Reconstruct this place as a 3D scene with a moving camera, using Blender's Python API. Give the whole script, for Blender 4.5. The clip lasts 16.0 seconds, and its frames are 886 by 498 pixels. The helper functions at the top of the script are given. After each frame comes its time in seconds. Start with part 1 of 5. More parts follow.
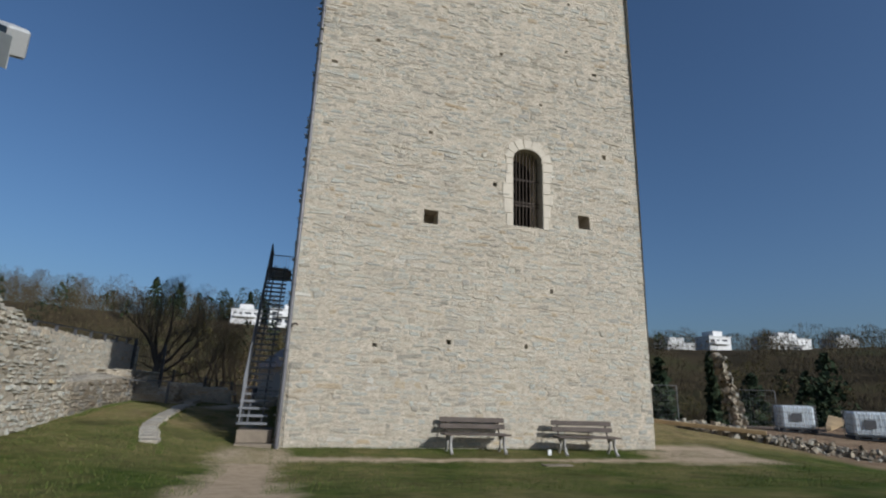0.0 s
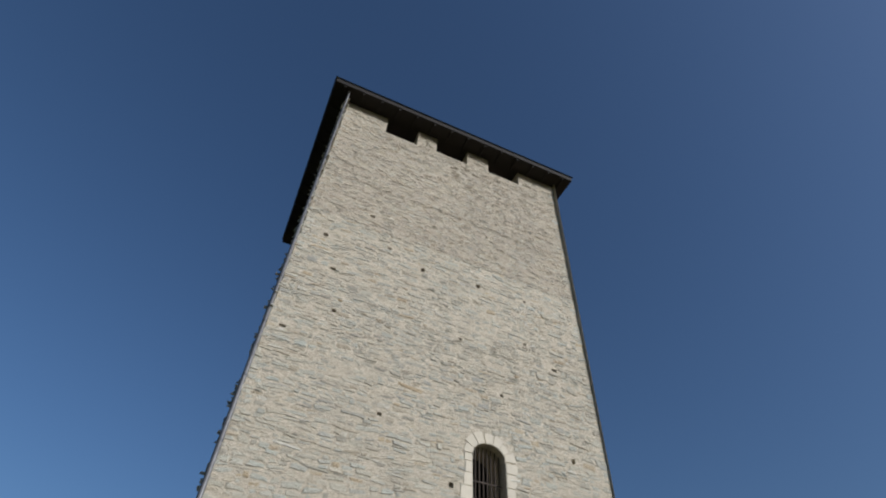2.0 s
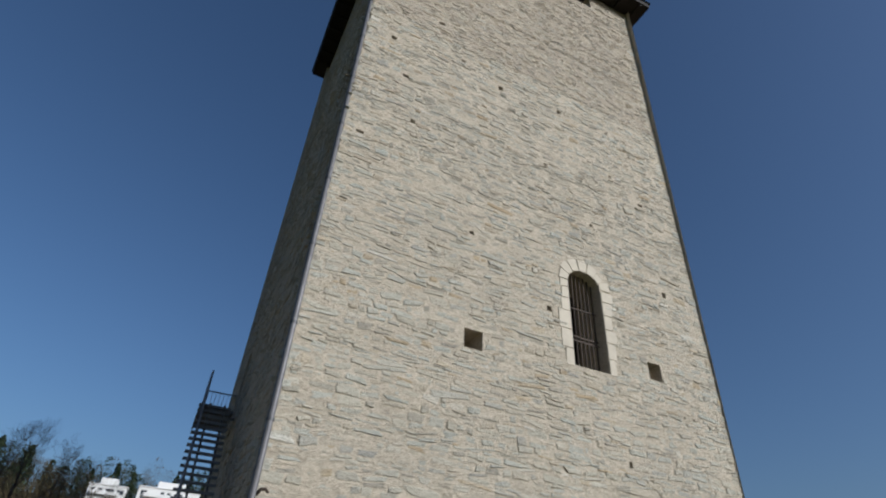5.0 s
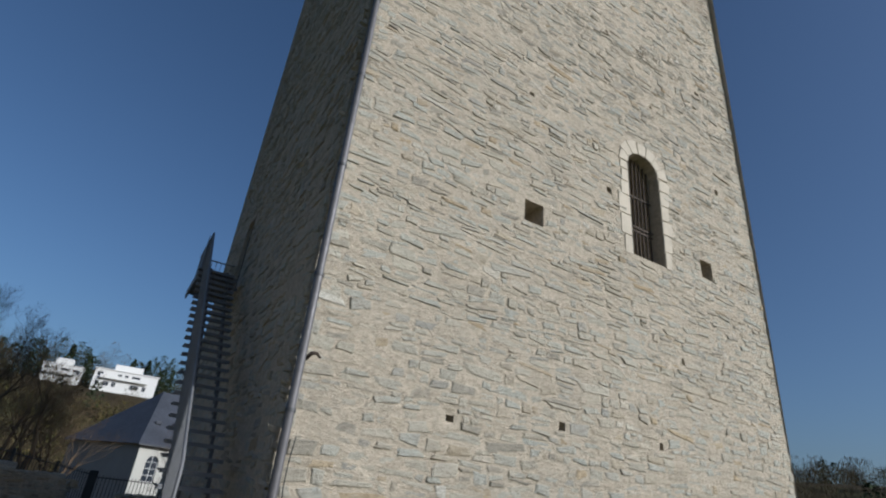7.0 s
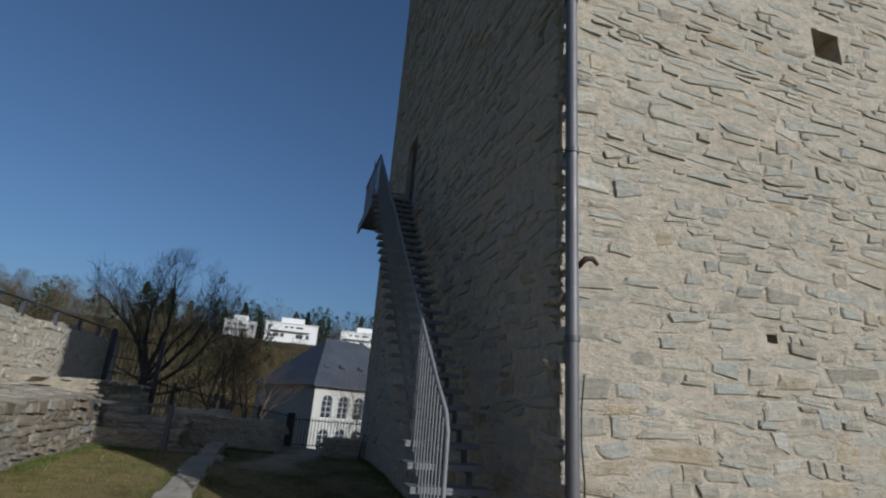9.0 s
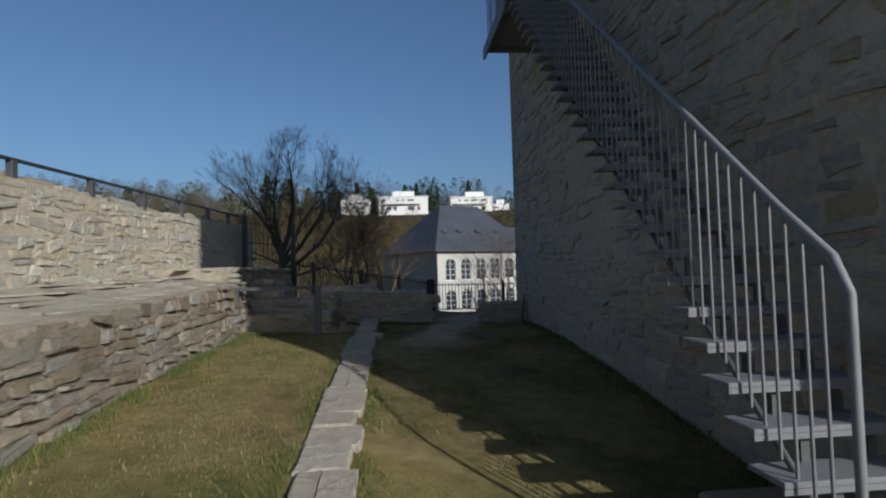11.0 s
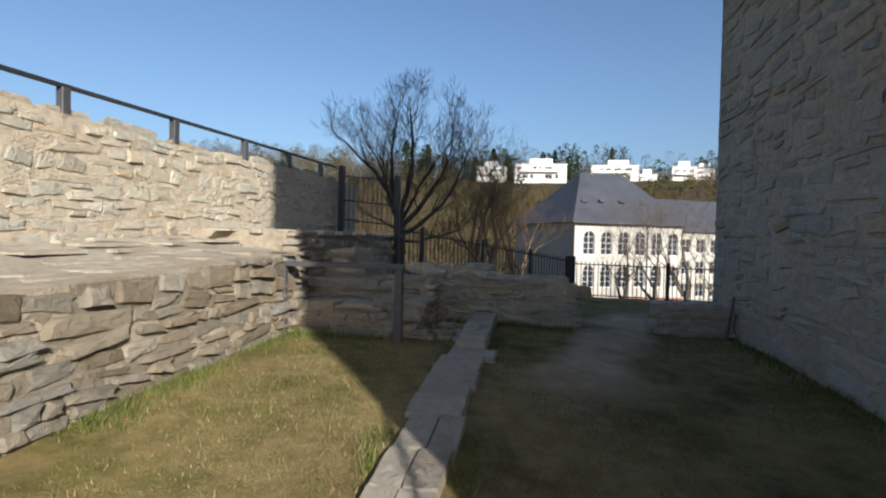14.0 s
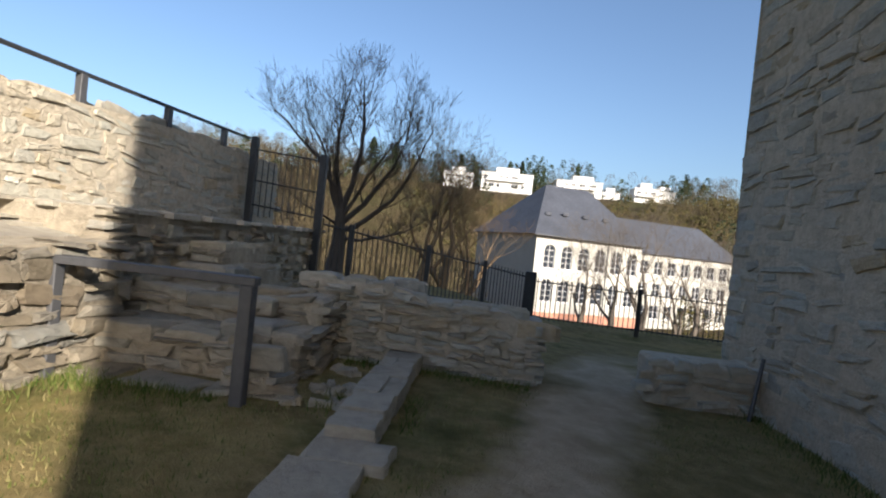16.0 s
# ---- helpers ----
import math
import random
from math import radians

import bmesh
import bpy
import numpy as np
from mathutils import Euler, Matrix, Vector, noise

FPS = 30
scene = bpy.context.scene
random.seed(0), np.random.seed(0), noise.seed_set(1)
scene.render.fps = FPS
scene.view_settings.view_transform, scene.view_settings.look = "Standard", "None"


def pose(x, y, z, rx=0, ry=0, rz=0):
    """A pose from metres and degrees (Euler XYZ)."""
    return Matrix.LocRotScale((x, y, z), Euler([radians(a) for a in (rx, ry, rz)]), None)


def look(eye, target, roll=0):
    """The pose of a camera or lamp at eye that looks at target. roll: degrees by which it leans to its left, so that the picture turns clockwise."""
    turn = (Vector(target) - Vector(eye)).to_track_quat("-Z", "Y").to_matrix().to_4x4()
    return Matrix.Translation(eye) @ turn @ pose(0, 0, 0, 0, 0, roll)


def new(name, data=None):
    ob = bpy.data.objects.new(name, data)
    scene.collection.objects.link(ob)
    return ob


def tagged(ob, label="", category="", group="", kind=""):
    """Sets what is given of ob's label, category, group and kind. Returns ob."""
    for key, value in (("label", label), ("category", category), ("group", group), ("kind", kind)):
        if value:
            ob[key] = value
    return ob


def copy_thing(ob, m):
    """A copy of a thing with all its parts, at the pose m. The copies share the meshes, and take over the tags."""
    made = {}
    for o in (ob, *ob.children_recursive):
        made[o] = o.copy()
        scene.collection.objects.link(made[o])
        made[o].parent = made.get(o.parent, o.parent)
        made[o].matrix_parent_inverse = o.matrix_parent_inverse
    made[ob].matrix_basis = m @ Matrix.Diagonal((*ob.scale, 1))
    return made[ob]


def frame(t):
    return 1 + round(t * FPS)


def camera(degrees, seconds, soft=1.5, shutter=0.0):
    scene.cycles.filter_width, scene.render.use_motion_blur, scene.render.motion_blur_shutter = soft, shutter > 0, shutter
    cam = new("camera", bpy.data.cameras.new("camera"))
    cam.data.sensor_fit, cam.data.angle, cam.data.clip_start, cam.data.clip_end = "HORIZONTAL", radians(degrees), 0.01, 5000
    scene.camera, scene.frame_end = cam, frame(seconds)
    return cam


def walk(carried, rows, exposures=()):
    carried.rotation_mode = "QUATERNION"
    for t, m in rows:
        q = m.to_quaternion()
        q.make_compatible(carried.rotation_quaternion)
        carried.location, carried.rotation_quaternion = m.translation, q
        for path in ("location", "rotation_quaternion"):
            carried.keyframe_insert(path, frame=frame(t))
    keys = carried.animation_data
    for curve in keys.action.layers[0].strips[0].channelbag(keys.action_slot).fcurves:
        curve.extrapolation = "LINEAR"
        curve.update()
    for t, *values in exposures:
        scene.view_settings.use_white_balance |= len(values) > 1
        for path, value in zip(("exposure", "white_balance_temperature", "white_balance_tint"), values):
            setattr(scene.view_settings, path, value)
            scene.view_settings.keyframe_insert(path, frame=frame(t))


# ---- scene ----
cam = camera(79.5, 16.0, soft=2.1)
PATH = [
    (0, (-0.246, 0.005, 2.323), (0.265, 1.868, 2.84), 2.1),
    (0.5, (-0.142, 0.586, 2.334), (0.347, 2.365, 3.106), -0.2),
    (1, (-0.051, 1.279, 2.568), (0.379, 2.868, 3.704), 1.9),
    (1.5, (-0.084, 1.826, 2.606), (0.457, 3.299, 3.846), 3.3),
    (2, (-0.233, 2.448, 2.715), (0.272, 3.701, 4.19), 3.4),
    (2.5, (-0.349, 3.021, 2.617), (0.164, 4.21, 4.141), 6.1),
    (3, (-0.595, 3.66, 2.626), (-0.049, 4.847, 4.14), 7.4),
    (3.5, (-0.815, 4.399, 2.625), (-0.258, 5.589, 4.133), 3.7),
    (3.7, (-0.9, 4.618, 2.702), (-0.379, 5.916, 4.131), 4.5),
    (5.8, (-1.978, 7.227, 2.387), (-1.234, 8.73, 3.476), 4.2),
    (6, (-2.024, 7.515, 2.364), (-1.264, 9.004, 3.461), 5.7),
    (6.4, (-2.166, 8.043, 2.37), (-1.451, 9.588, 3.419), 4.6),
    (6.5, (-2.206, 8.177, 2.373), (-1.48, 9.739, 3.389), 5.2),
    (7, (-2.336, 8.905, 2.421), (-1.453, 10.482, 3.278), 6.2),
    (7.5, (-2.447, 9.61, 2.464), (-1.545, 11.175, 3.323), 7.0),
    (8, (-2.652, 10.31, 2.437), (-1.804, 11.95, 3.205), 8.6),
    (8.5, (-2.788, 10.949, 2.492), (-2.02, 12.694, 3.096), 4.2),
    (9, (-2.847, 11.686, 2.541), (-2.326, 13.521, 3.14), 4.5),
    (9.5, (-2.983, 12.341, 2.545), (-2.554, 14.237, 3.014), 4.4),
    (10, (-3.085, 13.045, 2.516), (-2.747, 14.977, 2.909), 0.8),
    (10.2, (-3.149, 13.276, 2.563), (-2.822, 15.224, 2.882), -0.5),
    (12.3, (-3.36, 15.579, 2.565), (-3.446, 17.577, 2.514), 1.4),
    (12.5, (-3.336, 15.861, 2.53), (-3.418, 17.858, 2.472), 2.6),
    (13, (-3.308, 16.538, 2.6), (-3.443, 18.527, 2.45), 0.7),
    (13.5, (-3.324, 17.168, 2.657), (-3.48, 19.155, 2.497), 0.8),
    (14, (-3.259, 17.872, 2.657), (-3.58, 19.846, 2.621), 1.4),
    (14.5, (-3.183, 18.472, 2.657), (-3.448, 20.453, 2.59), 2.2),
    (14.9, (-3.181, 19.05, 2.726), (-3.283, 21.047, 2.659), 3.7),
    (15, (-3.14, 19.149, 2.707), (-3.231, 21.146, 2.648), 1.8),
    (15.5, (-3.059, 19.748, 2.725), (-3.155, 21.745, 2.671), 5.9),
    (16, (-3.14, 20.349, 2.709), (-3.319, 22.341, 2.693), 6.1),
]
walk(cam, [(t, look(eye, target, roll)) for t, eye, target, roll in PATH],
     exposures=((0, -0.1, 5700, 8), (7.5, -0.12, 5700, 8), (9.0, -0.2, 5700, 8), (10.2, -0.1, 5800, 8), (12.5, 0.45, 6200, 9), (14.0, 0.9, 6500, 10), (16.0, 1.35, 6800, 11)))

# world and sun: low spring sun from the front right
SUN_EL, SUN_AZ = 23.0, Vector((0.567, -0.824))
world = bpy.data.worlds.new("world")
scene.world = world
world.use_nodes = True
wn = world.node_tree.nodes
sky = wn.new("ShaderNodeTexSky")
sky.sky_type, sky.sun_disc = "NISHITA", False
sky.sun_elevation, sky.sun_rotation = radians(SUN_EL), math.atan2(SUN_AZ.x, SUN_AZ.y)
sky.air_density, sky.dust_density, sky.ozone_density = 1.0, 2.4, 4.2
wn["Background"].inputs[1].default_value = 0.085
world.node_tree.links.new(sky.outputs[0], wn["Background"].inputs[0])
sun_data = bpy.data.lights.new("sun", "SUN")
sun_data.energy, sun_data.angle, sun_data.color = 4.2, radians(0.75), (1.0, 0.94, 0.85)
sun_ob = new("sun", sun_data)
sun_ob.matrix_world = look((0, 0, 40), (-SUN_AZ.x * 40 * math.cos(radians(SUN_EL)), -SUN_AZ.y * 40 * math.cos(radians(SUN_EL)), 40 - 40 * math.sin(radians(SUN_EL))))

rng = random.Random(7)


# ---- mesh helpers ----
class Build:
    """Collects vertices and faces of one mesh."""

    def __init__(self):
        self.v, self.f, self.s = [], [], []

    def add(self, verts, faces, smooth=False):
        k = len(self.v)
        self.v.extend(tuple(p) for p in verts)
        self.f.extend(tuple(i + k for i in f) for f in faces)
        self.s.extend([smooth] * len(faces))
        return self

    def box(self, x0, y0, z0, x1, y1, z1, c=0.0, m=None):
        """A box, with chamfered edges where c is given."""
        lo, hi = (x0, y0, z0), (x1, y1, z1)
        if c <= 0:
            vs = [Vector((x, y, z)) for z in (z0, z1) for y in (y0, y1) for x in (x0, x1)]
            fs = [(0, 2, 3, 1), (4, 5, 7, 6), (0, 1, 5, 4), (2, 6, 7, 3), (0, 4, 6, 2), (1, 3, 7, 5)]
        else:
            vs, idx = [], {}
            for cx in (0, 1):
                for cy in (0, 1):
                    for cz in (0, 1):
                        for ax in range(3):
                            p = []
                            for a, side in enumerate((cx, cy, cz)):
                                e = hi[a] if side else lo[a]
                                p.append(e if a == ax else e + (-c if side else c))
                            idx[cx, cy, cz, ax] = len(vs)
                            vs.append(Vector(p))
            fs = []
            for ax in range(3):
                o = [a for a in range(3) if a != ax]
                for side in (0, 1):
                    q = []
                    for a, b in ((0, 0), (1, 0), (1, 1), (0, 1)):
                        key = [0, 0, 0]
                        key[ax], key[o[0]], key[o[1]] = side, a, b
                        q.append(idx[(*key, ax)])
                    fs.append(tuple(q))
                for a in (0, 1):
                    for b in (0, 1):
                        key0, key1 = [0, 0, 0], [0, 0, 0]
                        key0[o[0]], key0[o[1]] = a, b
                        key1[o[0]], key1[o[1]], key1[ax] = a, b, 1
                        fs.append((idx[(*key0, o[0])], idx[(*key1, o[0])], idx[(*key1, o[1])], idx[(*key0, o[1])]))
            for cx in (0, 1):
                for cy in (0, 1):
                    for cz in (0, 1):
                        fs.append(tuple(idx[cx, cy, cz, a] for a in range(3)))
        if m is not None:
            vs = [m @ p for p in vs]
        return self.add(vs, fs)

    def tube(self, points, radii, n=8, caps=True):
        """A tube through points."""
        points = [Vector(p) for p in points]
        if not isinstance(radii, (list, tuple)):
            radii = [radii] * len(points)
        k = len(points)
        vs, fs = [], []
        ref = Vector((0, 0, 1))
        for i, p in enumerate(points):
            d = (points[min(i + 1, k - 1)] - points[max(i - 1, 0)]).normalized()
            if abs(d.dot(ref)) > 0.95:
                ref = Vector((1, 0, 0)) if abs(d.x) < 0.9 else Vector((0, 1, 0))
            a = d.cross(ref).normalized()
            b = d.cross(a)
            for j in range(n):
                w = 2 * math.pi * j / n
                vs.append(p + radii[i] * (math.cos(w) * a + math.sin(w) * b))
        for i in range(k - 1):
            for j in range(n):
                fs.append((i * n + j, i * n + (j + 1) % n, (i + 1) * n + (j + 1) % n, (i + 1) * n + j))
        self.add(vs, fs, True)
        if caps:
            self.add(vs[:n], [tuple(range(n))])
            self.add(vs[-n:], [tuple(range(n - 1, -1, -1))])
        return self

    def mesh(self, name, recalc=True):
        me = bpy.data.meshes.new(name)
        me.from_pydata(self.v, [], self.f)
        me.polygons.foreach_set("use_smooth", self.s)
        if recalc or name == "wall":
            bm = bmesh.new()
            bm.from_mesh(me)
            if name == "wall":
                bmesh.ops.remove_doubles(bm, verts=bm.verts, dist=0.0005)
            else:
                bmesh.ops.recalc_face_normals(bm, faces=bm.faces)
            bm.to_mesh(me)
            bm.free()
        me.update()
        return me


def thing(name, label, category, kind="", group="", at=(0, 0, 0)):
    ob = new(name)
    ob.empty_display_size = 0.2
    ob.location = at
    return tagged(ob, label, category, group, kind)


def part(name, build, material, parent=None, label="", recalc=True):
    """Links a build, or a mesh, as one object; under a thing its points stay in the thing's own space."""
    me = build.mesh(name, recalc) if isinstance(build, Build) else build
    if material is not None and not me.materials:
        me.materials.append(material)
    ob = new(name, me)
    ob.parent = parent
    return tagged(ob, label)


def sstep(a, b, x):
    t = min(1.0, max(0.0, (x - a) / (b - a)))
    return t * t * (3 - 2 * t)


def lerp(a, b, t):
    return a + (b - a) * t


# ---- materials ----
class Nodes:
    def __init__(self, name, rough=0.9, metal=0.0, spec=0.3):
        self.m = bpy.data.materials.new(name)
        self.m.use_nodes = True
        self.t = self.m.node_tree
        self.b = self.t.nodes["Principled BSDF"]
        self.b.inputs["Roughness"].default_value = rough
        self.b.inputs["Metallic"].default_value = metal
        self.b.inputs["Specular IOR Level"].default_value = spec
        self.pos = self.n("ShaderNodeNewGeometry").outputs["Position"]

    def n(self, kind):
        return self.t.nodes.new(kind)

    def link(self, a, b):
        self.t.links.new(a, b)

    def put(self, socket, v):
        if isinstance(v, bpy.types.NodeSocket):
            self.link(v, socket)
        else:
            socket.default_value = (*v, 1) if isinstance(v, tuple) and len(v) == 3 and socket.type == "RGBA" else v

    def noise(self, scale, detail=4, rough=0.6, vector=None, stretch=None, out=0):
        k = self.n("ShaderNodeTexNoise")
        k.inputs["Scale"].default_value, k.inputs["Detail"].default_value, k.inputs["Roughness"].default_value = scale, detail, rough
        v = vector if vector is not None else self.pos
        if stretch:
            mp = self.n("ShaderNodeMapping")
            mp.inputs["Scale"].default_value = stretch
            self.link(v, mp.inputs[0])
            v = mp.outputs[0]
        self.link(v, k.inputs["Vector"])
        return k.outputs[out]

    def ramp(self, fac, stops, interp="LINEAR"):
        k = self.n("ShaderNodeValToRGB")
        e = k.color_ramp.elements
        k.color_ramp.interpolation = interp
        while len(e) < len(stops):
            e.new(0.5)
        for i, (p, c) in enumerate(stops):
            e[i].position = p
            e[i].color = (*c, 1) if isinstance(c, tuple) else (c, c, c, 1)
        self.link(fac, k.inputs[0])
        return k.outputs[0]

    def mix(self, fac, a, b, blend="MIX"):
        k = self.n("ShaderNodeMix")
        k.data_type, k.blend_type = "RGBA", blend
        self.put(k.inputs[0], fac)
        self.put(k.inputs[6], a)
        self.put(k.inputs[7], b)
        return k.outputs[2]

    def math(self, op, a, b=0.0, clamp=False):
        k = self.n("ShaderNodeMath")
        k.operation, k.use_clamp = op, clamp
        self.put(k.inputs[0], a)
        self.put(k.inputs[1], b)
        return k.outputs[0]

    def bump(self, height, strength=0.5, dist=0.02):
        k = self.n("ShaderNodeBump")
        k.inputs["Strength"].default_value, k.inputs["Distance"].default_value = strength, dist
        self.link(height, k.inputs["Height"])
        self.link(k.outputs[0], self.b.inputs["Normal"])
        return self

    def color(self, c):
        self.put(self.b.inputs["Base Color"], c)
        return self

    def rough(self, v):
        self.put(self.b.inputs["Roughness"], v)
        return self


GREY_STONES = [(0.0, (0.31, 0.29, 0.25)), (0.14, (0.45, 0.42, 0.355)), (0.27, (0.405, 0.41, 0.38)), (0.4, (0.48, 0.445, 0.375)),
               (0.53, (0.42, 0.43, 0.40)), (0.65, (0.45, 0.395, 0.315)), (0.76, (0.50, 0.475, 0.415)), (0.86, (0.36, 0.355, 0.33)),
               (0.94, (0.45, 0.36, 0.24)), (1.0, (0.58, 0.565, 0.52))]
BROWN_STONES = [(0.0, (0.28, 0.24, 0.185)), (0.2, (0.41, 0.35, 0.27)), (0.4, (0.35, 0.34, 0.31)), (0.55, (0.46, 0.40, 0.31)),
                (0.7, (0.33, 0.27, 0.20)), (0.85, (0.28, 0.28, 0.26)), (1.0, (0.46, 0.42, 0.35))]


def stone_material(name, palette, single, film):
    """Rubble stone, its tone by piece: single for pieces that are objects of their own."""
    k = Nodes(name, 0.92, 0, 0.2)
    rnd = k.n("ShaderNodeObjectInfo").outputs["Random"] if single else k.n("ShaderNodeNewGeometry").outputs["Random Per Island"]
    base = k.ramp(rnd, palette)
    big = k.ramp(k.noise(0.22, 3, 0.5), [(0.3, (0.82, 0.80, 0.76)), (0.7, (1.1, 1.08, 1.02))])
    vein = k.ramp(k.noise(9, 5, 0.65, stretch=(1, 1, 2.5)), [(0.25, 0.70), (0.55, 1.0), (0.8, 1.12)])
    lichen = k.ramp(k.noise(3.1, 6, 0.7), [(0.60, 0.0), (0.72, 1.0)])
    smear = k.ramp(k.noise(4.3, 7, 0.7), [(0.47, 0.0), (0.64, 0.42)])
    c = k.mix(1.0, base, big, "MULTIPLY")
    c = k.mix(0.9, c, vein, "MULTIPLY")
    c = k.mix(k.math("MULTIPLY", lichen, 0.35), c, (0.23, 0.23, 0.20))
    c = k.mix(smear, c, film)
    k.color(c)
    h = k.math("ADD", k.math("MULTIPLY", k.noise(7, 8, 0.72), 1.5), k.math("MULTIPLY", k.noise(45, 4, 0.7), 0.35))
    k.bump(h, 0.9, 0.045)
    return k.m


def mortar_material(name, a, b, dark):
    k = Nodes(name, 0.95, 0, 0.15)
    c = k.ramp(k.noise(1.3, 6, 0.65), [(0.25, a), (0.7, b)])
    c = k.mix(1.0, c, k.ramp(k.noise(11, 6, 0.7), [(0.28, 0.7), (0.6, 1.05)]), "MULTIPLY")
    c = k.mix(k.ramp(k.noise(0.5, 3), [(0.5, 0.0), (0.75, 0.4)]), c, dark)
    k.color(c)
    k.bump(k.math("ADD", k.math("MULTIPLY", k.noise(5, 8, 0.72, stretch=(1, 1, 2.4)), 1.6), k.noise(30, 4, 0.7)), 0.8, 0.045)
    return k.m


UPPER_STONES = [(0.0, (0.29, 0.265, 0.225)), (0.2, (0.43, 0.385, 0.32)), (0.4, (0.42, 0.40, 0.355)), (0.55, (0.48, 0.425, 0.34)),
                (0.7, (0.40, 0.34, 0.265)), (0.85, (0.34, 0.33, 0.30)), (1.0, (0.52, 0.48, 0.41))]
STONE = stone_material("tower_stone", GREY_STONES, False, (0.49, 0.435, 0.35))
STONE_ONE = stone_material("tower_stone_single", GREY_STONES, True, (0.49, 0.435, 0.35))
MORTAR = mortar_material("lime_mortar", (0.46, 0.395, 0.305), (0.56, 0.49, 0.385), (0.38, 0.345, 0.285))
UPPER_STONE = stone_material("upper_tower_stone", UPPER_STONES, False, (0.47, 0.40, 0.315))
UPPER_MORTAR = mortar_material("upper_lime_mortar", (0.40, 0.34, 0.265), (0.49, 0.42, 0.33), (0.34, 0.305, 0.255))
RUBBLE = stone_material("ruin_stone", BROWN_STONES, False, (0.36, 0.31, 0.24))
LOW_STONES = [(0.0, (0.17, 0.145, 0.11)), (0.25, (0.30, 0.255, 0.195)), (0.45, (0.25, 0.24, 0.22)), (0.6, (0.34, 0.30, 0.24)), (0.75, (0.23, 0.185, 0.135)), (0.88, (0.27, 0.27, 0.255)), (1.0, (0.40, 0.37, 0.32))]
LOW_STONE = stone_material("low_wall_stone", LOW_STONES, False, (0.30, 0.26, 0.20))
LOW_ONE = stone_material("low_wall_stone_single", LOW_STONES, True, (0.30, 0.26, 0.20))
RUBBLE_ONE = stone_material("ruin_stone_single", BROWN_STONES, True, (0.36, 0.31, 0.24))
STRIP_STONES = [(0.0, (0.40, 0.36, 0.30)), (0.5, (0.45, 0.41, 0.35)), (1.0, (0.49, 0.46, 0.40))]
STRIP_ONE = stone_material("strip_stone_single", STRIP_STONES, True, (0.43, 0.38, 0.31))
LOW_MORTAR = mortar_material("low_wall_mortar", (0.20, 0.17, 0.13), (0.33, 0.285, 0.22), (0.16, 0.145, 0.115))
PAVING = stone_material("paving_stone", STRIP_STONES, False, (0.43, 0.38, 0.31))
RUBBLE_MORTAR = mortar_material("ruin_mortar", (0.34, 0.29, 0.22), (0.50, 0.43, 0.33), (0.28, 0.255, 0.205))


def plain(name, c, rough=0.6, metal=0.0, var=0.25, scale=6.0, bump=0.2, spec=0.4, stretch=None):
    k = Nodes(name, rough, metal, spec)
    lo = tuple(v * (1 - var) for v in c)
    hi = tuple(min(1.0, v * (1 + var)) for v in c)
    fine = k.noise(scale, 6, 0.65, stretch=stretch)
    k.color(k.mix(0.6, k.ramp(fine, [(0.3, lo), (0.7, hi)]), k.ramp(k.noise(scale * 0.13, 3), [(0.3, lo), (0.7, hi)])))
    k.rough(k.ramp(fine, [(0.3, min(1, rough + 0.08)), (0.7, max(0.05, rough - 0.08))]))
    if bump:
        k.bump(k.noise(scale * 4, 5, 0.7, stretch=stretch), bump, 0.01)
    return k.m


DRESSED = plain("dressed_sandstone", (0.52, 0.46, 0.37), 0.9, 0, 0.15, 5, 0.5)
STEEL = plain("galvanised_steel", (0.17, 0.172, 0.18), 0.62, 0.1, 0.2, 9, 0.1)
DARK_STEEL = plain("dark_painted_steel", (0.035, 0.037, 0.04), 0.5, 0.3, 0.3, 12, 0.1)
POST_STEEL = plain("weathered_grey_steel", (0.10, 0.10, 0.105), 0.55, 0.5, 0.3, 10, 0.15)
ZINC = plain("zinc_pipe", (0.13, 0.125, 0.13), 0.5, 0.25, 0.25, 7, 0.1)
IRON = plain("rusty_iron", (0.06, 0.045, 0.035), 0.75, 0.4, 0.4, 20, 0.3)
SLATE = plain("roof_slate", (0.055, 0.06, 0.075), 0.65, 0, 0.3, 3, 0.3)
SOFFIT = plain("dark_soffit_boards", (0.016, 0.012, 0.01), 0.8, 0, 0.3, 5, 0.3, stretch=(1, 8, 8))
BENCH_WOOD = plain("weathered_bench_wood", (0.085, 0.066, 0.053), 0.8, 0, 0.35, 14, 0.4, stretch=(0.15, 1, 1))
BENCH_LEG = plain("cast_concrete_leg", (0.34, 0.32, 0.29), 0.85, 0, 0.2, 14, 0.4)
DOOR_WOOD = plain("old_door_wood", (0.06, 0.042, 0.03), 0.75, 0, 0.3, 9, 0.4, stretch=(6, 6, 0.6))
# near-black colour standing in for the shade inside the tower window
DARKNESS = plain("window_darkening", (0.05, 0.045, 0.04), 0.95, 0, 0.3, 3, 0.2)
BARK = plain("bark", (0.055, 0.044, 0.036), 0.9, 0, 0.35, 12, 0.6)
PALE_BARK = plain("pale_bark", (0.11, 0.09, 0.073), 0.9, 0, 0.3, 6, 0.3)
TWIG = plain("bare_twigs", (0.075, 0.058, 0.045), 0.9, 0, 0.35, 4, 0.0)
OCHRE_TWIG = plain("ochre_twigs", (0.15, 0.10, 0.055), 0.9, 0, 0.3, 4, 0.0)
CONCRETE = plain("concrete_block", (0.21, 0.17, 0.125), 0.9, 0, 0.25, 7, 0.5)
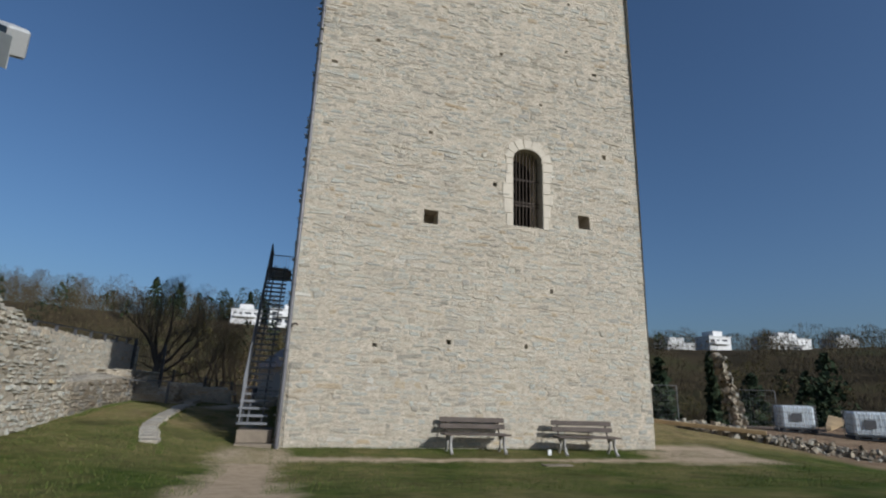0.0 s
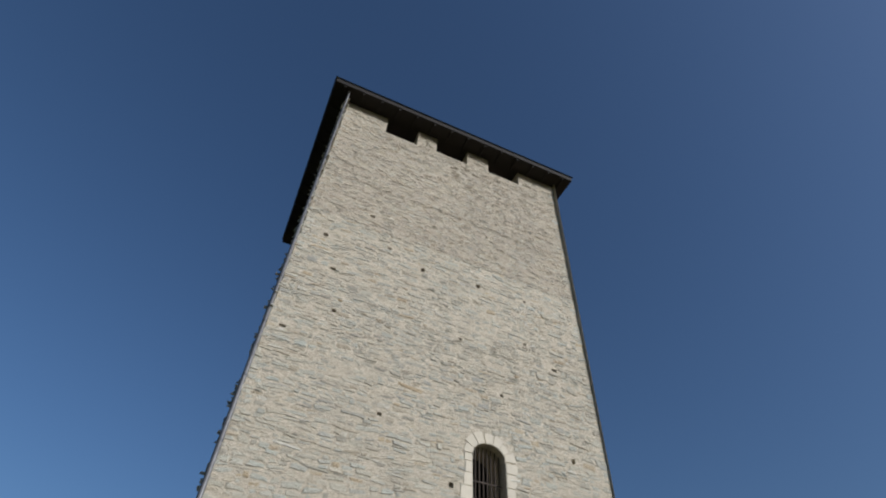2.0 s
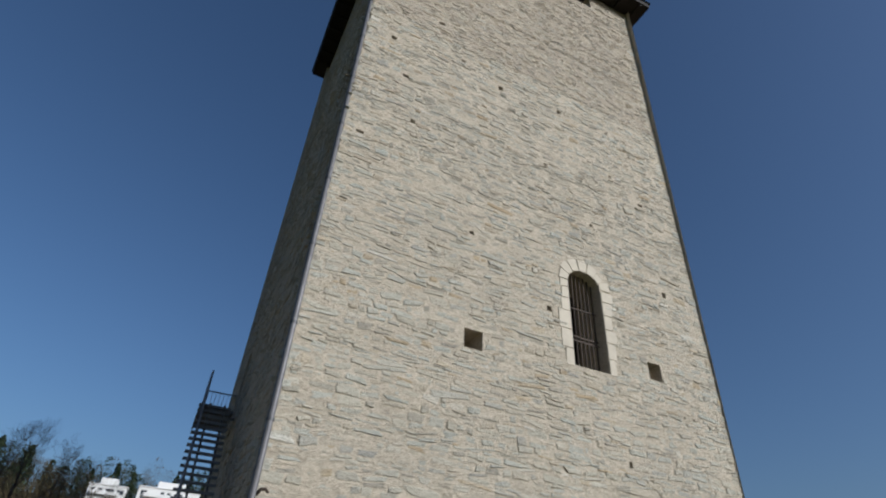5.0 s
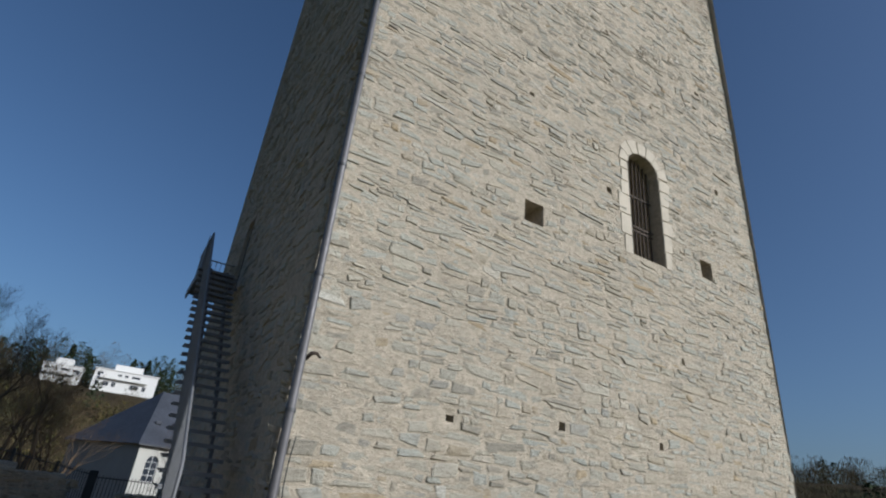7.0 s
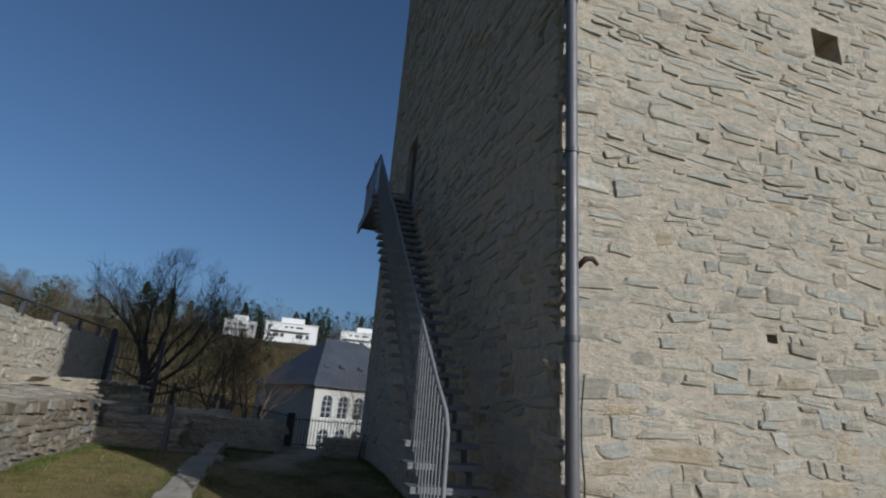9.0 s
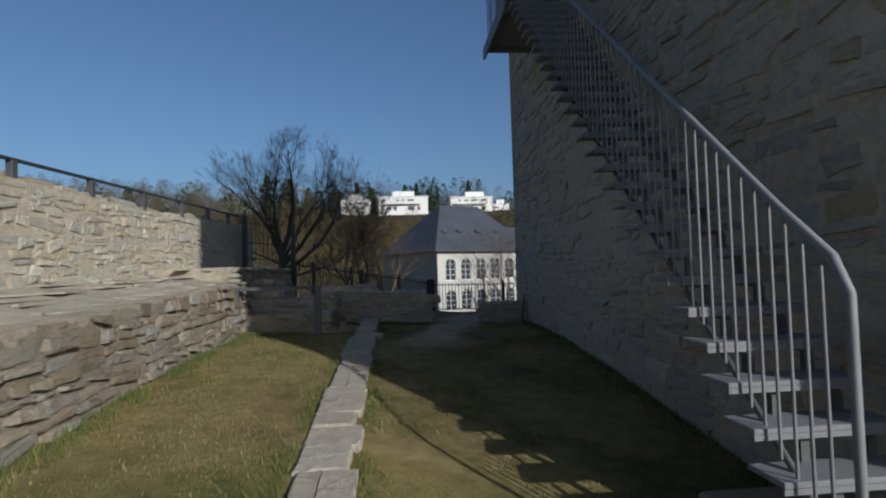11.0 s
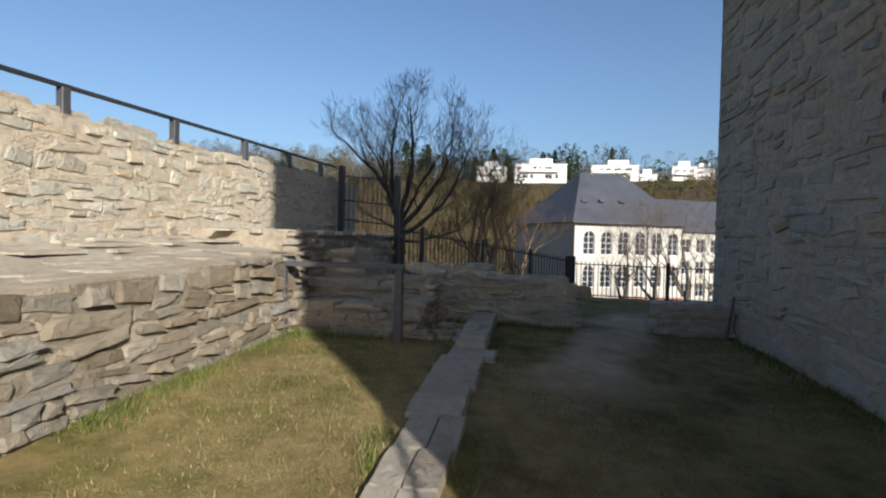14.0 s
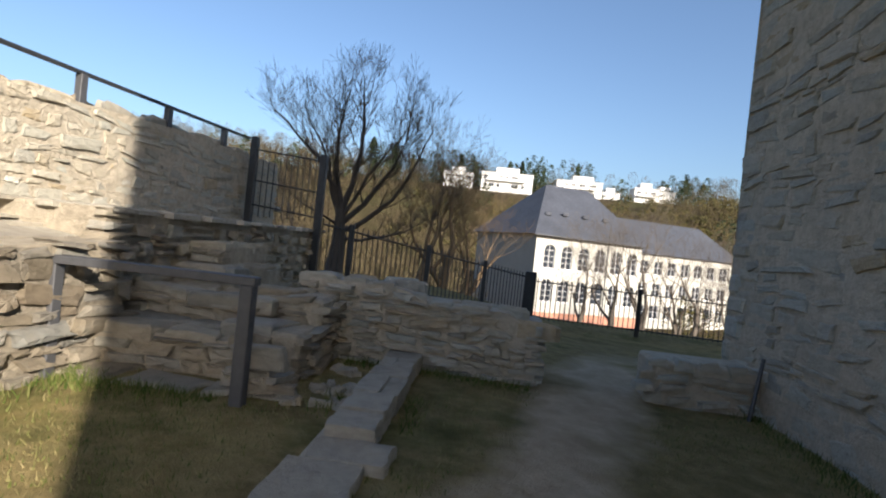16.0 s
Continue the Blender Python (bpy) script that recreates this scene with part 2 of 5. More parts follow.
LAMP_GREY = plain("lamp_housing", (0.42, 0.42, 0.41), 0.5, 0.2, 0.1, 6, 0.05)
WHITE_PAINT = plain("white_render", (0.66, 0.65, 0.63), 0.85, 0, 0.04, 0.6, 0.1)
CREAM = plain("cream_render", (0.44, 0.425, 0.385), 0.9, 0, 0.06, 0.5, 0.1)
# school render away from the sun: shade mixed into a darker base colour
SHADED_RENDER = plain("shaded_school_render", (0.33, 0.30, 0.26), 0.9, 0, 0.12, 0.5, 0.1)
RED_PLINTH = plain("red_sandstone_plinth", (0.42, 0.20, 0.14), 0.9, 0, 0.2, 0.8, 0.1)
GLASS = plain("window_glass", (0.03, 0.035, 0.045), 0.12, 0.0, 0.3, 0.4, 0.0, 0.6)
GREEN_PITCH = plain("green_paint", (0.16, 0.30, 0.22), 0.7, 0, 0.1, 1, 0.0)


def ground_material():
    k = Nodes("grass_ground", 1.0, 0, 0.1)
    sep = k.n("ShaderNodeSeparateXYZ")
    k.link(k.pos, sep.inputs[0])
    X, Y = sep.outputs[0], sep.outputs[1]
    green = k.ramp(k.noise(2.2, 6, 0.7), [(0.3, (0.035, 0.062, 0.008)), (0.55, (0.075, 0.105, 0.017)), (0.75, (0.15, 0.135, 0.038))])
    straw = k.ramp(k.noise(5, 7, 0.7), [(0.3, (0.24, 0.165, 0.08)), (0.6, (0.40, 0.295, 0.15)), (0.8, (0.50, 0.38, 0.21))])
    dry = k.ramp(k.noise(0.45, 5, 0.6), [(0.38, 0.0), (0.62, 1.0)])
    yard = k.math("MULTIPLY", k.ramp(k.math("MULTIPLY", Y, 0.05), [(0.80, 0.0), (0.93, 1.0)]), 0.72)
    lawn = k.mix(k.math("MAXIMUM", k.math("MULTIPLY", dry, 0.4), k.math("MULTIPLY", yard, k.ramp(k.noise(1.1, 5, 0.65), [(0.3, 0.35), (0.5, 1.0)]))), green, straw)
    wob = k.math("MULTIPLY", k.math("SUBTRACT", k.noise(0.9, 4, 0.6), 0.5), 1.6)

    def band(v, centre, half, soft=0.5):
        d = k.math("ABSOLUTE", k.math("SUBTRACT", k.math("ADD", v, wob), centre))
        return k.math("SUBTRACT", 1.0, k.math("DIVIDE", k.math("SUBTRACT", d, half), soft), clamp=True)

    def both(a, b):
        return k.math("MULTIPLY", a, b, clamp=True)

    trail = both(band(X, -0.85, 0.5), band(Y, 10.3, 5.0, 0.8))
    strip = both(band(X, 6.5, 7.3, 1.2), band(Y, 14.35, 0.1, 0.4))
    corner = both(band(X, 12.9, 1.5, 0.8), band(Y, 15.3, 1.3, 0.8))
    worn = both(band(k.math("SUBTRACT", X, k.math("MULTIPLY", k.math("SUBTRACT", Y, 26.0), 0.3)), -1.85, 0.22, 0.4), band(Y, 25.2, 2.0, 1.4))
    bare = k.math("MAXIMUM", k.math("MAXIMUM", trail, strip), k.math("MAXIMUM", corner, worn))
    dirt = k.ramp(k.noise(3.5, 7, 0.7), [(0.3, (0.40, 0.30, 0.20)), (0.65, (0.58, 0.455, 0.315))])
    bare = k.math("MULTIPLY", bare, k.ramp(k.noise(2.0, 5, 0.7), [(0.3, 0.75), (0.45, 1.0)]))
    lawn = k.mix(1.0, lawn, k.ramp(k.noise(0.8, 6, 0.72), [(0.32, (0.62, 0.6, 0.56)), (0.5, (1.0, 1.0, 1.0)), (0.7, (1.2, 1.16, 1.08))]), "MULTIPLY")
    c = k.mix(bare, lawn, dirt)
    site = both(k.math("MULTIPLY", k.math("SUBTRACT", X, 19.5), 0.8, clamp=True), k.math("MULTIPLY", k.math("SUBTRACT", 44.0, Y), 0.3, clamp=True))
    c = k.mix(site, c, k.ramp(k.noise(1.2, 6, 0.7), [(0.3, (0.18, 0.12, 0.075)), (0.65, (0.33, 0.235, 0.15))]))
    far = k.math("MULTIPLY", k.math("SUBTRACT", Y, 42.0), 0.1, clamp=True)
    c = k.mix(far, c, k.ramp(k.noise(0.035, 6, 0.65), [(0.3, (0.032, 0.026, 0.014)), (0.5, (0.06, 0.045, 0.024)), (0.7, (0.052, 0.052, 0.02))]))
    k.color(c)
    k.bump(k.math("ADD", k.noise(9, 6, 0.7), k.noise(45, 4, 0.75)), 0.8, 0.06)
    return k.m


GROUND = ground_material()


def leaf_material(name, stops):
    k = Nodes(name, 0.9, 0, 0.15)
    k.color(k.ramp(k.n("ShaderNodeNewGeometry").outputs["Random Per Island"], stops))
    return k.m


BLADES = leaf_material("grass_blades", [(0.0, (0.06, 0.085, 0.02)), (0.5, (0.13, 0.14, 0.04)), (0.8, (0.22, 0.18, 0.08)), (1.0, (0.29, 0.23, 0.12))])
GREEN_BLADES = leaf_material("green_grass_blades", [(0.0, (0.045, 0.075, 0.014)), (0.6, (0.09, 0.115, 0.026)), (1.0, (0.18, 0.16, 0.065))])
CONIFER = leaf_material("conifer_needles", [(0.0, (0.012, 0.022, 0.012)), (0.6, (0.03, 0.045, 0.022)), (1.0, (0.05, 0.06, 0.03))])
BARE_WOOD = leaf_material("bare_woodland", [(0.0, (0.035, 0.028, 0.018)), (0.4, (0.065, 0.05, 0.03)), (0.75, (0.10, 0.075, 0.042)), (1.0, (0.085, 0.082, 0.035))])
SPRING = leaf_material("spring_shrub", [(0.0, (0.04, 0.045, 0.015)), (0.6, (0.09, 0.078, 0.028)), (1.0, (0.14, 0.105, 0.045))])


# ---- the ground ----
def near_ground(x, y):
    left = 0.82 + 0.68 * sstep(9, 24, y)
    right = 0.58 + 0.42 * sstep(13, 5, y) + 0.83 * sstep(13.5, 25, y) - 0.55 * sstep(27, 34, y)
    z = lerp(left, right, sstep(-5.5, -0.5, x))
    return z - 0.42 * sstep(14, 21, x)


def ground_z(x, y):
    d = math.hypot(x, y - 10)
    far = -6.5 + (34 - 7 * sstep(40, 220, x)) * sstep(95, 235, d) + 9 * sstep(235, 330, d) + 14 * sstep(330, 900, d) + 3.0 * noise.noise((x * 0.012, y * 0.012, 3)) * sstep(100, 200, d)
    out = math.hypot(max(-13 - x, x - 62, 0), max(-40 - y, y - 35.3, 0))
    return lerp(near_ground(x, y), far, sstep(0, 26, out)) + 0.02 * noise.noise((x * 1.3, y * 1.3, 0)) * sstep(40, 10, out)


def build_ground():
    def steps(lo, hi, fine, reach):
        a, s, out = hi, fine, []
        while a < reach:
            s *= 1.13
            a += s
            out.append(a)
        b, s, back = lo, fine, []
        while b > -reach:
            s *= 1.13
            b -= s
            back.append(b)
        n = round((hi - lo) / fine)
        return back[::-1] + [lo + fine * i for i in range(n + 1)] + out

    xs, ys = steps(-14, 16, 0.4, 2600), steps(6, 37, 0.4, 2600)
    vs = [(x, y, ground_z(x, y)) for y in ys for x in xs]
    w = len(xs)
    fs = [(j * w + i, j * w + i + 1, (j + 1) * w + i + 1, (j + 1) * w + i) for j in range(len(ys) - 1) for i in range(w - 1)]
    b = Build()
    b.add(vs, fs, True)
    return tagged(part("ground", b, GROUND, recalc=False), "uneven lawn with dry grass and worn sandy trails", "ground", kind="structure")


build_ground()


# ---- rubble masonry ----
def stone_shape(r):
    """One split rubble stone in unit size: u and v from -0.5 to 0.5, its face near n = 1."""
    skew, ring = r.uniform(-0.3, 0.3), []
    corners = [(sx * (0.5 - r.choice((0.03, 0.1, 0.24)) * r.random()), sy * (0.5 - r.choice((0.06, 0.18, 0.34)) * r.random())) for sx, sy in ((-1, -1), (1, -1), (1, 1), (-1, 1))]
    for (ua, va), (ub, vb) in zip(corners, corners[1:] + corners[:1]):
        for k in (0.0, r.uniform(0.25, 0.4), r.uniform(0.6, 0.75)):
            wob = 0.0 if k == 0 else 1.0
            ring.append((lerp(ua, ub, k) * (1 + wob * r.uniform(-0.08, 0.05)) + skew * va * 0.5, lerp(va, vb, k) * (1 + wob * r.uniform(-0.16, 0.12))))
    n = len(ring)
    tu, tv = r.uniform(-0.35, 0.35), r.uniform(-0.55, 0.2)
    vs = [(u, v, -1.4) for u, v in ring]
    vs += [(u, v, 0.45 + 0.6 * (tu * u + tv * v)) for u, v in ring]
    ins = r.uniform(0.84, 0.94)
    vs += [(u * ins, v * ins * 0.97, 0.88 + tu * u + tv * v + r.uniform(-0.16, 0.12)) for u, v in ring]
    vs.append((r.uniform(-0.15, 0.15), r.uniform(-0.15, 0.15), 0.95 + r.uniform(-0.1, 0.1)))
    fs = []
    for k in (0, 1):
        fs += [(k * n + i, k * n + (i + 1) % n, (k + 1) * n + (i + 1) % n, (k + 1) * n + i) for i in range(n)]
    fs += [(2 * n + i, 2 * n + (i + 1) % n, 3 * n) for i in range(n)]
    return vs, fs


SHAPES = [stone_shape(random.Random(100 + i)) for i in range(40)]
SHAPE_MESHES = {}


def shape_mesh(i, material):
    if (i, material.name) not in SHAPE_MESHES:
        b = Build()
        b.add(*SHAPES[i])
        me = b.mesh("stone")
        me.materials.append(material)
        SHAPE_MESHES[i, material.name] = me
    return SHAPE_MESHES[i, material.name]


def lay_courses(width, height, hs, ws, r):
    """Uneven courses: centres and sizes of stones over a face."""
    out, v = [], 0.0
    while v < height:
        h = r.uniform(*hs) * (0.55 if r.random() < 0.25 else 1.0)
        u = -r.uniform(0, ws[0])
        while u < width:
            w = r.uniform(*ws) * (1.7 if r.random() < 0.12 else 1.0)
            if h > hs[1] * 0.8 and r.random() < 0.3:
                out.append((u + w / 2, v + h * 0.27, w, h * 0.5))
                out.append((u + w / 2 + r.uniform(-0.03, 0.03), v + h * 0.77, w, h * 0.44))
            else:
                out.append((u + w / 2, v + h / 2, w, h))
            u += w
        v += h
    return out


def rubble(name, parent, place, normal, along, width, height, seed, hs, ws, depth, mats, inside=None, single=None, gap=0.9, wave=0.03, u0=0.0, v0=0.0, sink=0.0):
    """Stones over a face. place(u, v): a point of the face; single(u, v): whether a stone is a piece of its own."""
    r = random.Random(seed)
    b, count = Build(), 0
    nrm, alo = Vector(normal).normalized(), Vector(along).normalized()
    up = nrm.cross(alo)
    if up.z < 0 or (abs(up.z) < 1e-3 and up.y < 0):
        up = -up
    for u, v, w, h in lay_courses(width, height, hs, ws, r):
        u, v = u + u0, v + v0
        if wave > 0:
            w, h = w * r.uniform(0.82, 1.05), h * r.uniform(0.7, 1.12)
        v += wave * math.sin(u * 0.9 + seed) + r.uniform(-0.012, 0.012)
        i, d = r.randrange(len(SHAPES)), r.uniform(*depth)
        tilt, flip = r.uniform(-0.13, 0.13), r.choice((1, -1))
        if inside is not None and not inside(u, v, w, h):
            continue
        c = place(u, v) - nrm * r.uniform(0, sink)
        ca, sa = math.cos(tilt), math.sin(tilt)
        eu = (ca * alo + sa * up) * (w * gap * flip)
        ev = (-sa * alo + ca * up) * (h * gap)
        en = nrm * d
        if single is not None and count < 300 and single(u, v):
            ob = new("stone", shape_mesh(i, mats[1]))
            ob.parent = parent
            ob.matrix_local = Matrix(((eu.x, ev.x, en.x, c.x), (eu.y, ev.y, en.y, c.y), (eu.z, ev.z, en.z, c.z), (0, 0, 0, 1)))
            count += 1
        else:
            vs, fs = SHAPES[i]
            b.add([c + eu * p[0] + ev * p[1] + en * p[2] for p in vs], fs)
    if b.v:
        tagged(part(name, b, mats[0], parent, recalc=True), kind="stuff")


def wall_cells(b, place, normal, u0, u1, v0, v1, openings, thick):
    """A wall face with rectangular openings: outer and inner skin and the reveals. An opening: u0, u1, v0, v1, depth (None: through)."""
    n = Vector(normal)
    us = sorted({u0, u1, *(o[0] for o in openings), *(o[1] for o in openings)})
    vs = sorted({v0, v1, *(o[2] for o in openings), *(o[3] for o in openings)})
    for skin in (0, 1):
        off = -n * thick * skin
        for i in range(len(us) - 1):
            for j in range(len(vs) - 1):
                cu, cv = (us[i] + us[i + 1]) / 2, (vs[j] + vs[j + 1]) / 2
                if any(o[0] < cu < o[1] and o[2] < cv < o[3] and (skin == 0 or o[4] is None) for o in openings):
                    continue
                a0, a1 = (min(max(a, u0 + thick), u1 - thick) if skin else a for a in (us[i], us[i + 1]))
                if a1 - a0 < 1e-4:
                    continue
                q = [place(a0, vs[j]), place(a1, vs[j]), place(a1, vs[j + 1]), place(a0, vs[j + 1])]
                b.add([p + off for p in q], [(0, 1, 2, 3)])
    for a0, a1, c0, c1, depth in openings:
        off = -n * (thick if depth is None else depth)
        q = [place(a0, c0), place(a1, c0), place(a1, c1), place(a0, c1)]
        vs8 = q + [p + off for p in q]
        fs = [(0, 1, 5, 4), (1, 2, 6, 5), (3, 0, 4, 7)]
        if c1 < v1:
            fs.append((2, 3, 7, 6))
        if depth is not None:
            fs.append((4, 5, 6, 7))
        b.add(vs8, fs)


def skin(parent, place, normal, u0, u1, v0, v1, step, amp, material, closed=None, seed=0.0):
    """The rough mortar bed between the stones: a finely uneven sheet over a face."""
    n = Vector(normal)
    nu, nv = int((u1 - u0) / step), int((v1 - v0) / step)
    vs = []
    for j in range(nv + 1):
        for i in range(nu + 1):
            u, v = lerp(u0, u1, i / nu), lerp(v0, v1, j / nv)
            d = noise.noise((u * 1.9, v * 4.5, seed)) + 0.6 * noise.noise((u * 5.5, v * 12.0, seed + 7)) + 0.35 * noise.noise((u * 13, v * 22, seed + 3))
            vs.append(place(u, v) + n * (0.2 + d) * amp)
    fs = []
    for j in range(nv):
        for i in range(nu):
            if closed is None or not closed(lerp(u0, u1, (i + 0.5) / nu), lerp(v0, v1, (j + 0.5) / nv)):
                k = j * (nu + 1) + i
                fs.append((k, k + 1, k + nu + 2, k + nu + 1))
    b = Build()
    b.add(vs, fs, True)
    return part("mortar_bed", b, material, parent, recalc=False)


# ---- the tower ----
T_TOP = 27.3


def front(x, z):
    return Vector((x, 16.12 + 0.0085 * (z - 0.6), z))


def side(y, z):
    return Vector((-0.42 - 0.008 * (y - 16.1) + 0.006 * (z - 0.6), y, z))


WIN = (6.66, 7.78, 7.92, 10.87)
front_holes = [(*WIN, None), (3.50, 3.99, 7.62, 8.12, 0.7), (9.16, 9.62, 8.08, 8.60, 0.7),
               (1.90, 3.62, 25.95, T_TOP, None), (4.68, 6.45, 26.1, T_TOP, None), (7.66, 9.50, 26.2, T_TOP, None)]
putlogs = [(0.18, 12.96, 0.24, 0.13), (10.1, 14.52, 0.2, 0.16), (4.55, 17.37, 0.17, 0.2), (6.96, 17.53, 0.18, 0.18), (0.62, 17.46, 0.2, 0.16),
           (9.07, 17.57, 0.16, 0.14), (3.60, 10.89, 0.16, 0.12), (7.76, 12.76, 0.15, 0.13), (10.36, 11.05, 0.15, 0.17), (2.15, 3.6, 0.16, 0.13),
           (4.47, 3.82, 0.17, 0.15), (7.10, 3.83, 0.12, 0.14), (8.05, 5.74, 0.12, 0.16), (5.98, 9.32, 0.15, 0.17), (1.2, 15.9, 0.2, 0.14),
           (3.1, 17.9, 0.16, 0.12), (4.9, 20.2, 0.2, 0.1), (7.4, 20.8, 0.14, 0.12), (2.2, 19.4, 0.22, 0.14), (6.2, 14.6, 0.15, 0.13),
           (1.6, 14.1, 0.14, 0.13), (8.9, 15.3, 0.15, 0.12)]
front_holes += [(x - w / 2, x + w / 2, z - h / 2, z + h / 2, 0.4) for x, z, w, h in putlogs]
DOOR = (23.15, 24.15, 6.95, 9.2)
side_holes = [(*DOOR, None), (20.6, 20.8, 4.55, 4.75, 0.4), (22.55, 22.72, 3.85, 4.0, 0.4), (18.9, 19.06, 9.7, 9.9, 0.4), (24.2, 24.4, 12.5, 12.7, 0.4)]

tower = thing("stone_tower", "tall square medieval keep of pale rubble stone", "tower", "structure")
b = Build()
wall_cells(b, front, (0, -1, 0), -0.42, 11.72, -0.4, T_TOP, front_holes, 1.1)
wall_cells(b, side, (-1, 0, 0), 16.12, 26.45, -0.4, T_TOP, side_holes, 1.1)
fr, bl, br = front(11.72, 0), side(26.45, 0), Vector((11.7, 26.45, 0))
for p, q in ((fr, br), (br, bl)):
    b.add([(p.x, p.y, -0.4), (q.x, q.y, -0.4), (q.x, q.y, T_TOP), (p.x, p.y, T_TOP)], [(0, 1, 2, 3)])
part("wall", b, MORTAR, tower, "rubble masonry wall with lime mortar", recalc=False)

# window arch: spandrels and intrados
b = Build()
mid, half, spring = (WIN[0] + WIN[1]) / 2, (WIN[1] - WIN[0]) / 2, WIN[3] - (WIN[1] - WIN[0]) / 2 * 0.8
arc = [(mid - half * math.cos(math.pi * i / 14), spring + 0.8 * half * math.sin(math.pi * i / 14)) for i in range(15)]
for (xa, za), (xb, zb) in zip(arc, arc[1:]):
    q = [front(xa, za), front(xb, zb), front(xb, WIN[3] + 0.002), front(xa, WIN[3] + 0.002)]
    back = [p + Vector((0, 1.1, 0)) for p in q]
    b.add(q + back, [(0, 1, 2, 3), (0, 1, 5, 4), (4, 5, 6, 7)])
part("arch_infill", b, MORTAR, tower)
r = random.Random(5)
count = 0
for i in range(7):
    a0, a1 = math.pi * (i + 0.06) / 7, math.pi * (i + 0.94) / 7
    ro = half + r.uniform(0.2, 0.36)
    pts = []
    for a, rad in ((a0, half), (a1, half), (a1, ro), (a0, ro)):
        rad += 0.006
        pts.append((mid - rad * math.cos(a), spring + rad * (0.8 if rad < half + 0.01 else 0.92) * math.sin(a)))
    b = Build()
    f0 = [front(*p) + Vector((0, -0.022 - 0.012 * r.random(), 0)) for p in pts]
    f1 = [p + Vector((0, 0.3, 0)) for p in f0]
    b.add(f0 + f1, [(0, 1, 2, 3), (4, 5, 6, 7), (0, 1, 5, 4), (1, 2, 6, 5), (2, 3, 7, 6), (3, 0, 4, 7)])
    part("arch_stone", b, DRESSED, tower)
for sx in (-1, 1):
    z = WIN[2] - 0.05
    while z < spring - 0.1:
        h = r.uniform(0.32, 0.55)
        w = r.uniform(0.22, 0.42)
        xi = mid + sx * half
        p = front(xi, z)
        b = Build()
        x0, x1 = sorted((xi + sx * 0.006, xi + sx * w))
        b.box(x0, p.y - 0.024, z + 0.012, x1, p.y + 0.35, min(z + h, spring) - 0.012, 0.012)
        part("jamb_stone", b, DRESSED, tower)
        z += h

# window grille
grille = thing("window_grille", "rusty iron bars in the arched tower window", "window grille")
yb = front(0, 9).y + 0.28
for i in range(8):
    x = WIN[0] + 0.09 + i * (WIN[1] - WIN[0] - 0.18) / 7
    top = spring + 0.8 * half * math.sqrt(max(0, 1 - ((x - mid) / half) ** 2)) - 0.02
    part("bar", Build().tube([(x, yb, WIN[2] + 0.01), (x, yb, top)], 0.021, 6), IRON, grille)
for z in (8.78, 8.9, 9.75):
    part("crossbar", Build().box(WIN[0] - 0.02, yb - 0.012, z - 0.02, WIN[1] + 0.02, yb + 0.012, z + 0.02), IRON, grille)

# made-up closed box behind the grille, painted near-black so the opening reads dark
room = thing("window_chamber", "added near-black box that keeps the tower window dark", "room", "structure")
rx0, rx1, ry0, ry1, rz0, rz1 = WIN[0] - 1.4, WIN[1] + 1.4, 17.34, 20.5, WIN[2] - 0.9, WIN[3] + 0.8
for name, box in (("back_wall", (rx0, ry1, rz0, rx1, ry1 + 0.2, rz1)), ("side_wall", (rx0 - 0.2, ry0, rz0, rx0, ry1 + 0.2, rz1)), ("side_wall", (rx1, ry0, rz0, rx1 + 0.2, ry1 + 0.2, rz1)),
                  ("floor", (rx0 - 0.2, ry0, rz0 - 0.2, rx1 + 0.2, ry1 + 0.2, rz0)), ("ceiling", (rx0 - 0.2, ry0, rz1, rx1 + 0.2, ry1 + 0.2, rz1 + 0.2))):
    part(name, Build().box(*box), DARKNESS, room)

# door at the landing
door = thing("door_1", "dark wooden door in the tower's side wall", "door", "structure")
px = side(DOOR[0], 8).x
for i in range(5):
    y0 = DOOR[0] + i * 0.2
    part("plank", Build().box(px + 0.10, y0 + 0.004, DOOR[2], px + 0.15, y0 + 0.196, DOOR[3], 0.006), DOOR_WOOD, door)
part("handle", Build().tube([(px + 0.06, 23.3, 7.95), (px + 0.06, 23.3, 8.12)], 0.015, 6).tube([(px + 0.11, 23.3, 8.0), (px + 0.05, 23.3, 8.0)], 0.012, 6), IRON, door)

# roof with overhanging eaves
roof = thing("tower_roof", "low dark slate roof with wide overhanging eaves", "roof", "structure")
ex0, ex1, ey0, ey1, ez = -1.12, 12.45, 15.48, 27.3, 27.37
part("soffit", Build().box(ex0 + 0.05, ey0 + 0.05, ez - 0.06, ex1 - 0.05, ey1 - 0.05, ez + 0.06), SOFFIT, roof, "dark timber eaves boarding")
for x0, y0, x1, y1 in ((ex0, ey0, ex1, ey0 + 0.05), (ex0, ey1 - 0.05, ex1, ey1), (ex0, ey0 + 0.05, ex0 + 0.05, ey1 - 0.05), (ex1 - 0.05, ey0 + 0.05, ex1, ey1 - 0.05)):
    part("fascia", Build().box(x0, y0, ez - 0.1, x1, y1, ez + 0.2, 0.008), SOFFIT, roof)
b = Build()
cx, cy = (ex0 + ex1) / 2, (ey0 + ey1) / 2
o, ap = 0.08, (cx, cy, 33.5)
b.add([(ex0 - o, ey0 - o, ez + 0.2), (ex1 + o, ey0 - o, ez + 0.2), (ex1 + o, ey1 + o, ez + 0.2), (ex0 - o, ey1 + o, ez + 0.2), ap], [(0, 1, 4), (1, 2, 4), (2, 3, 4), (3, 0, 4), (0, 3, 2, 1)])
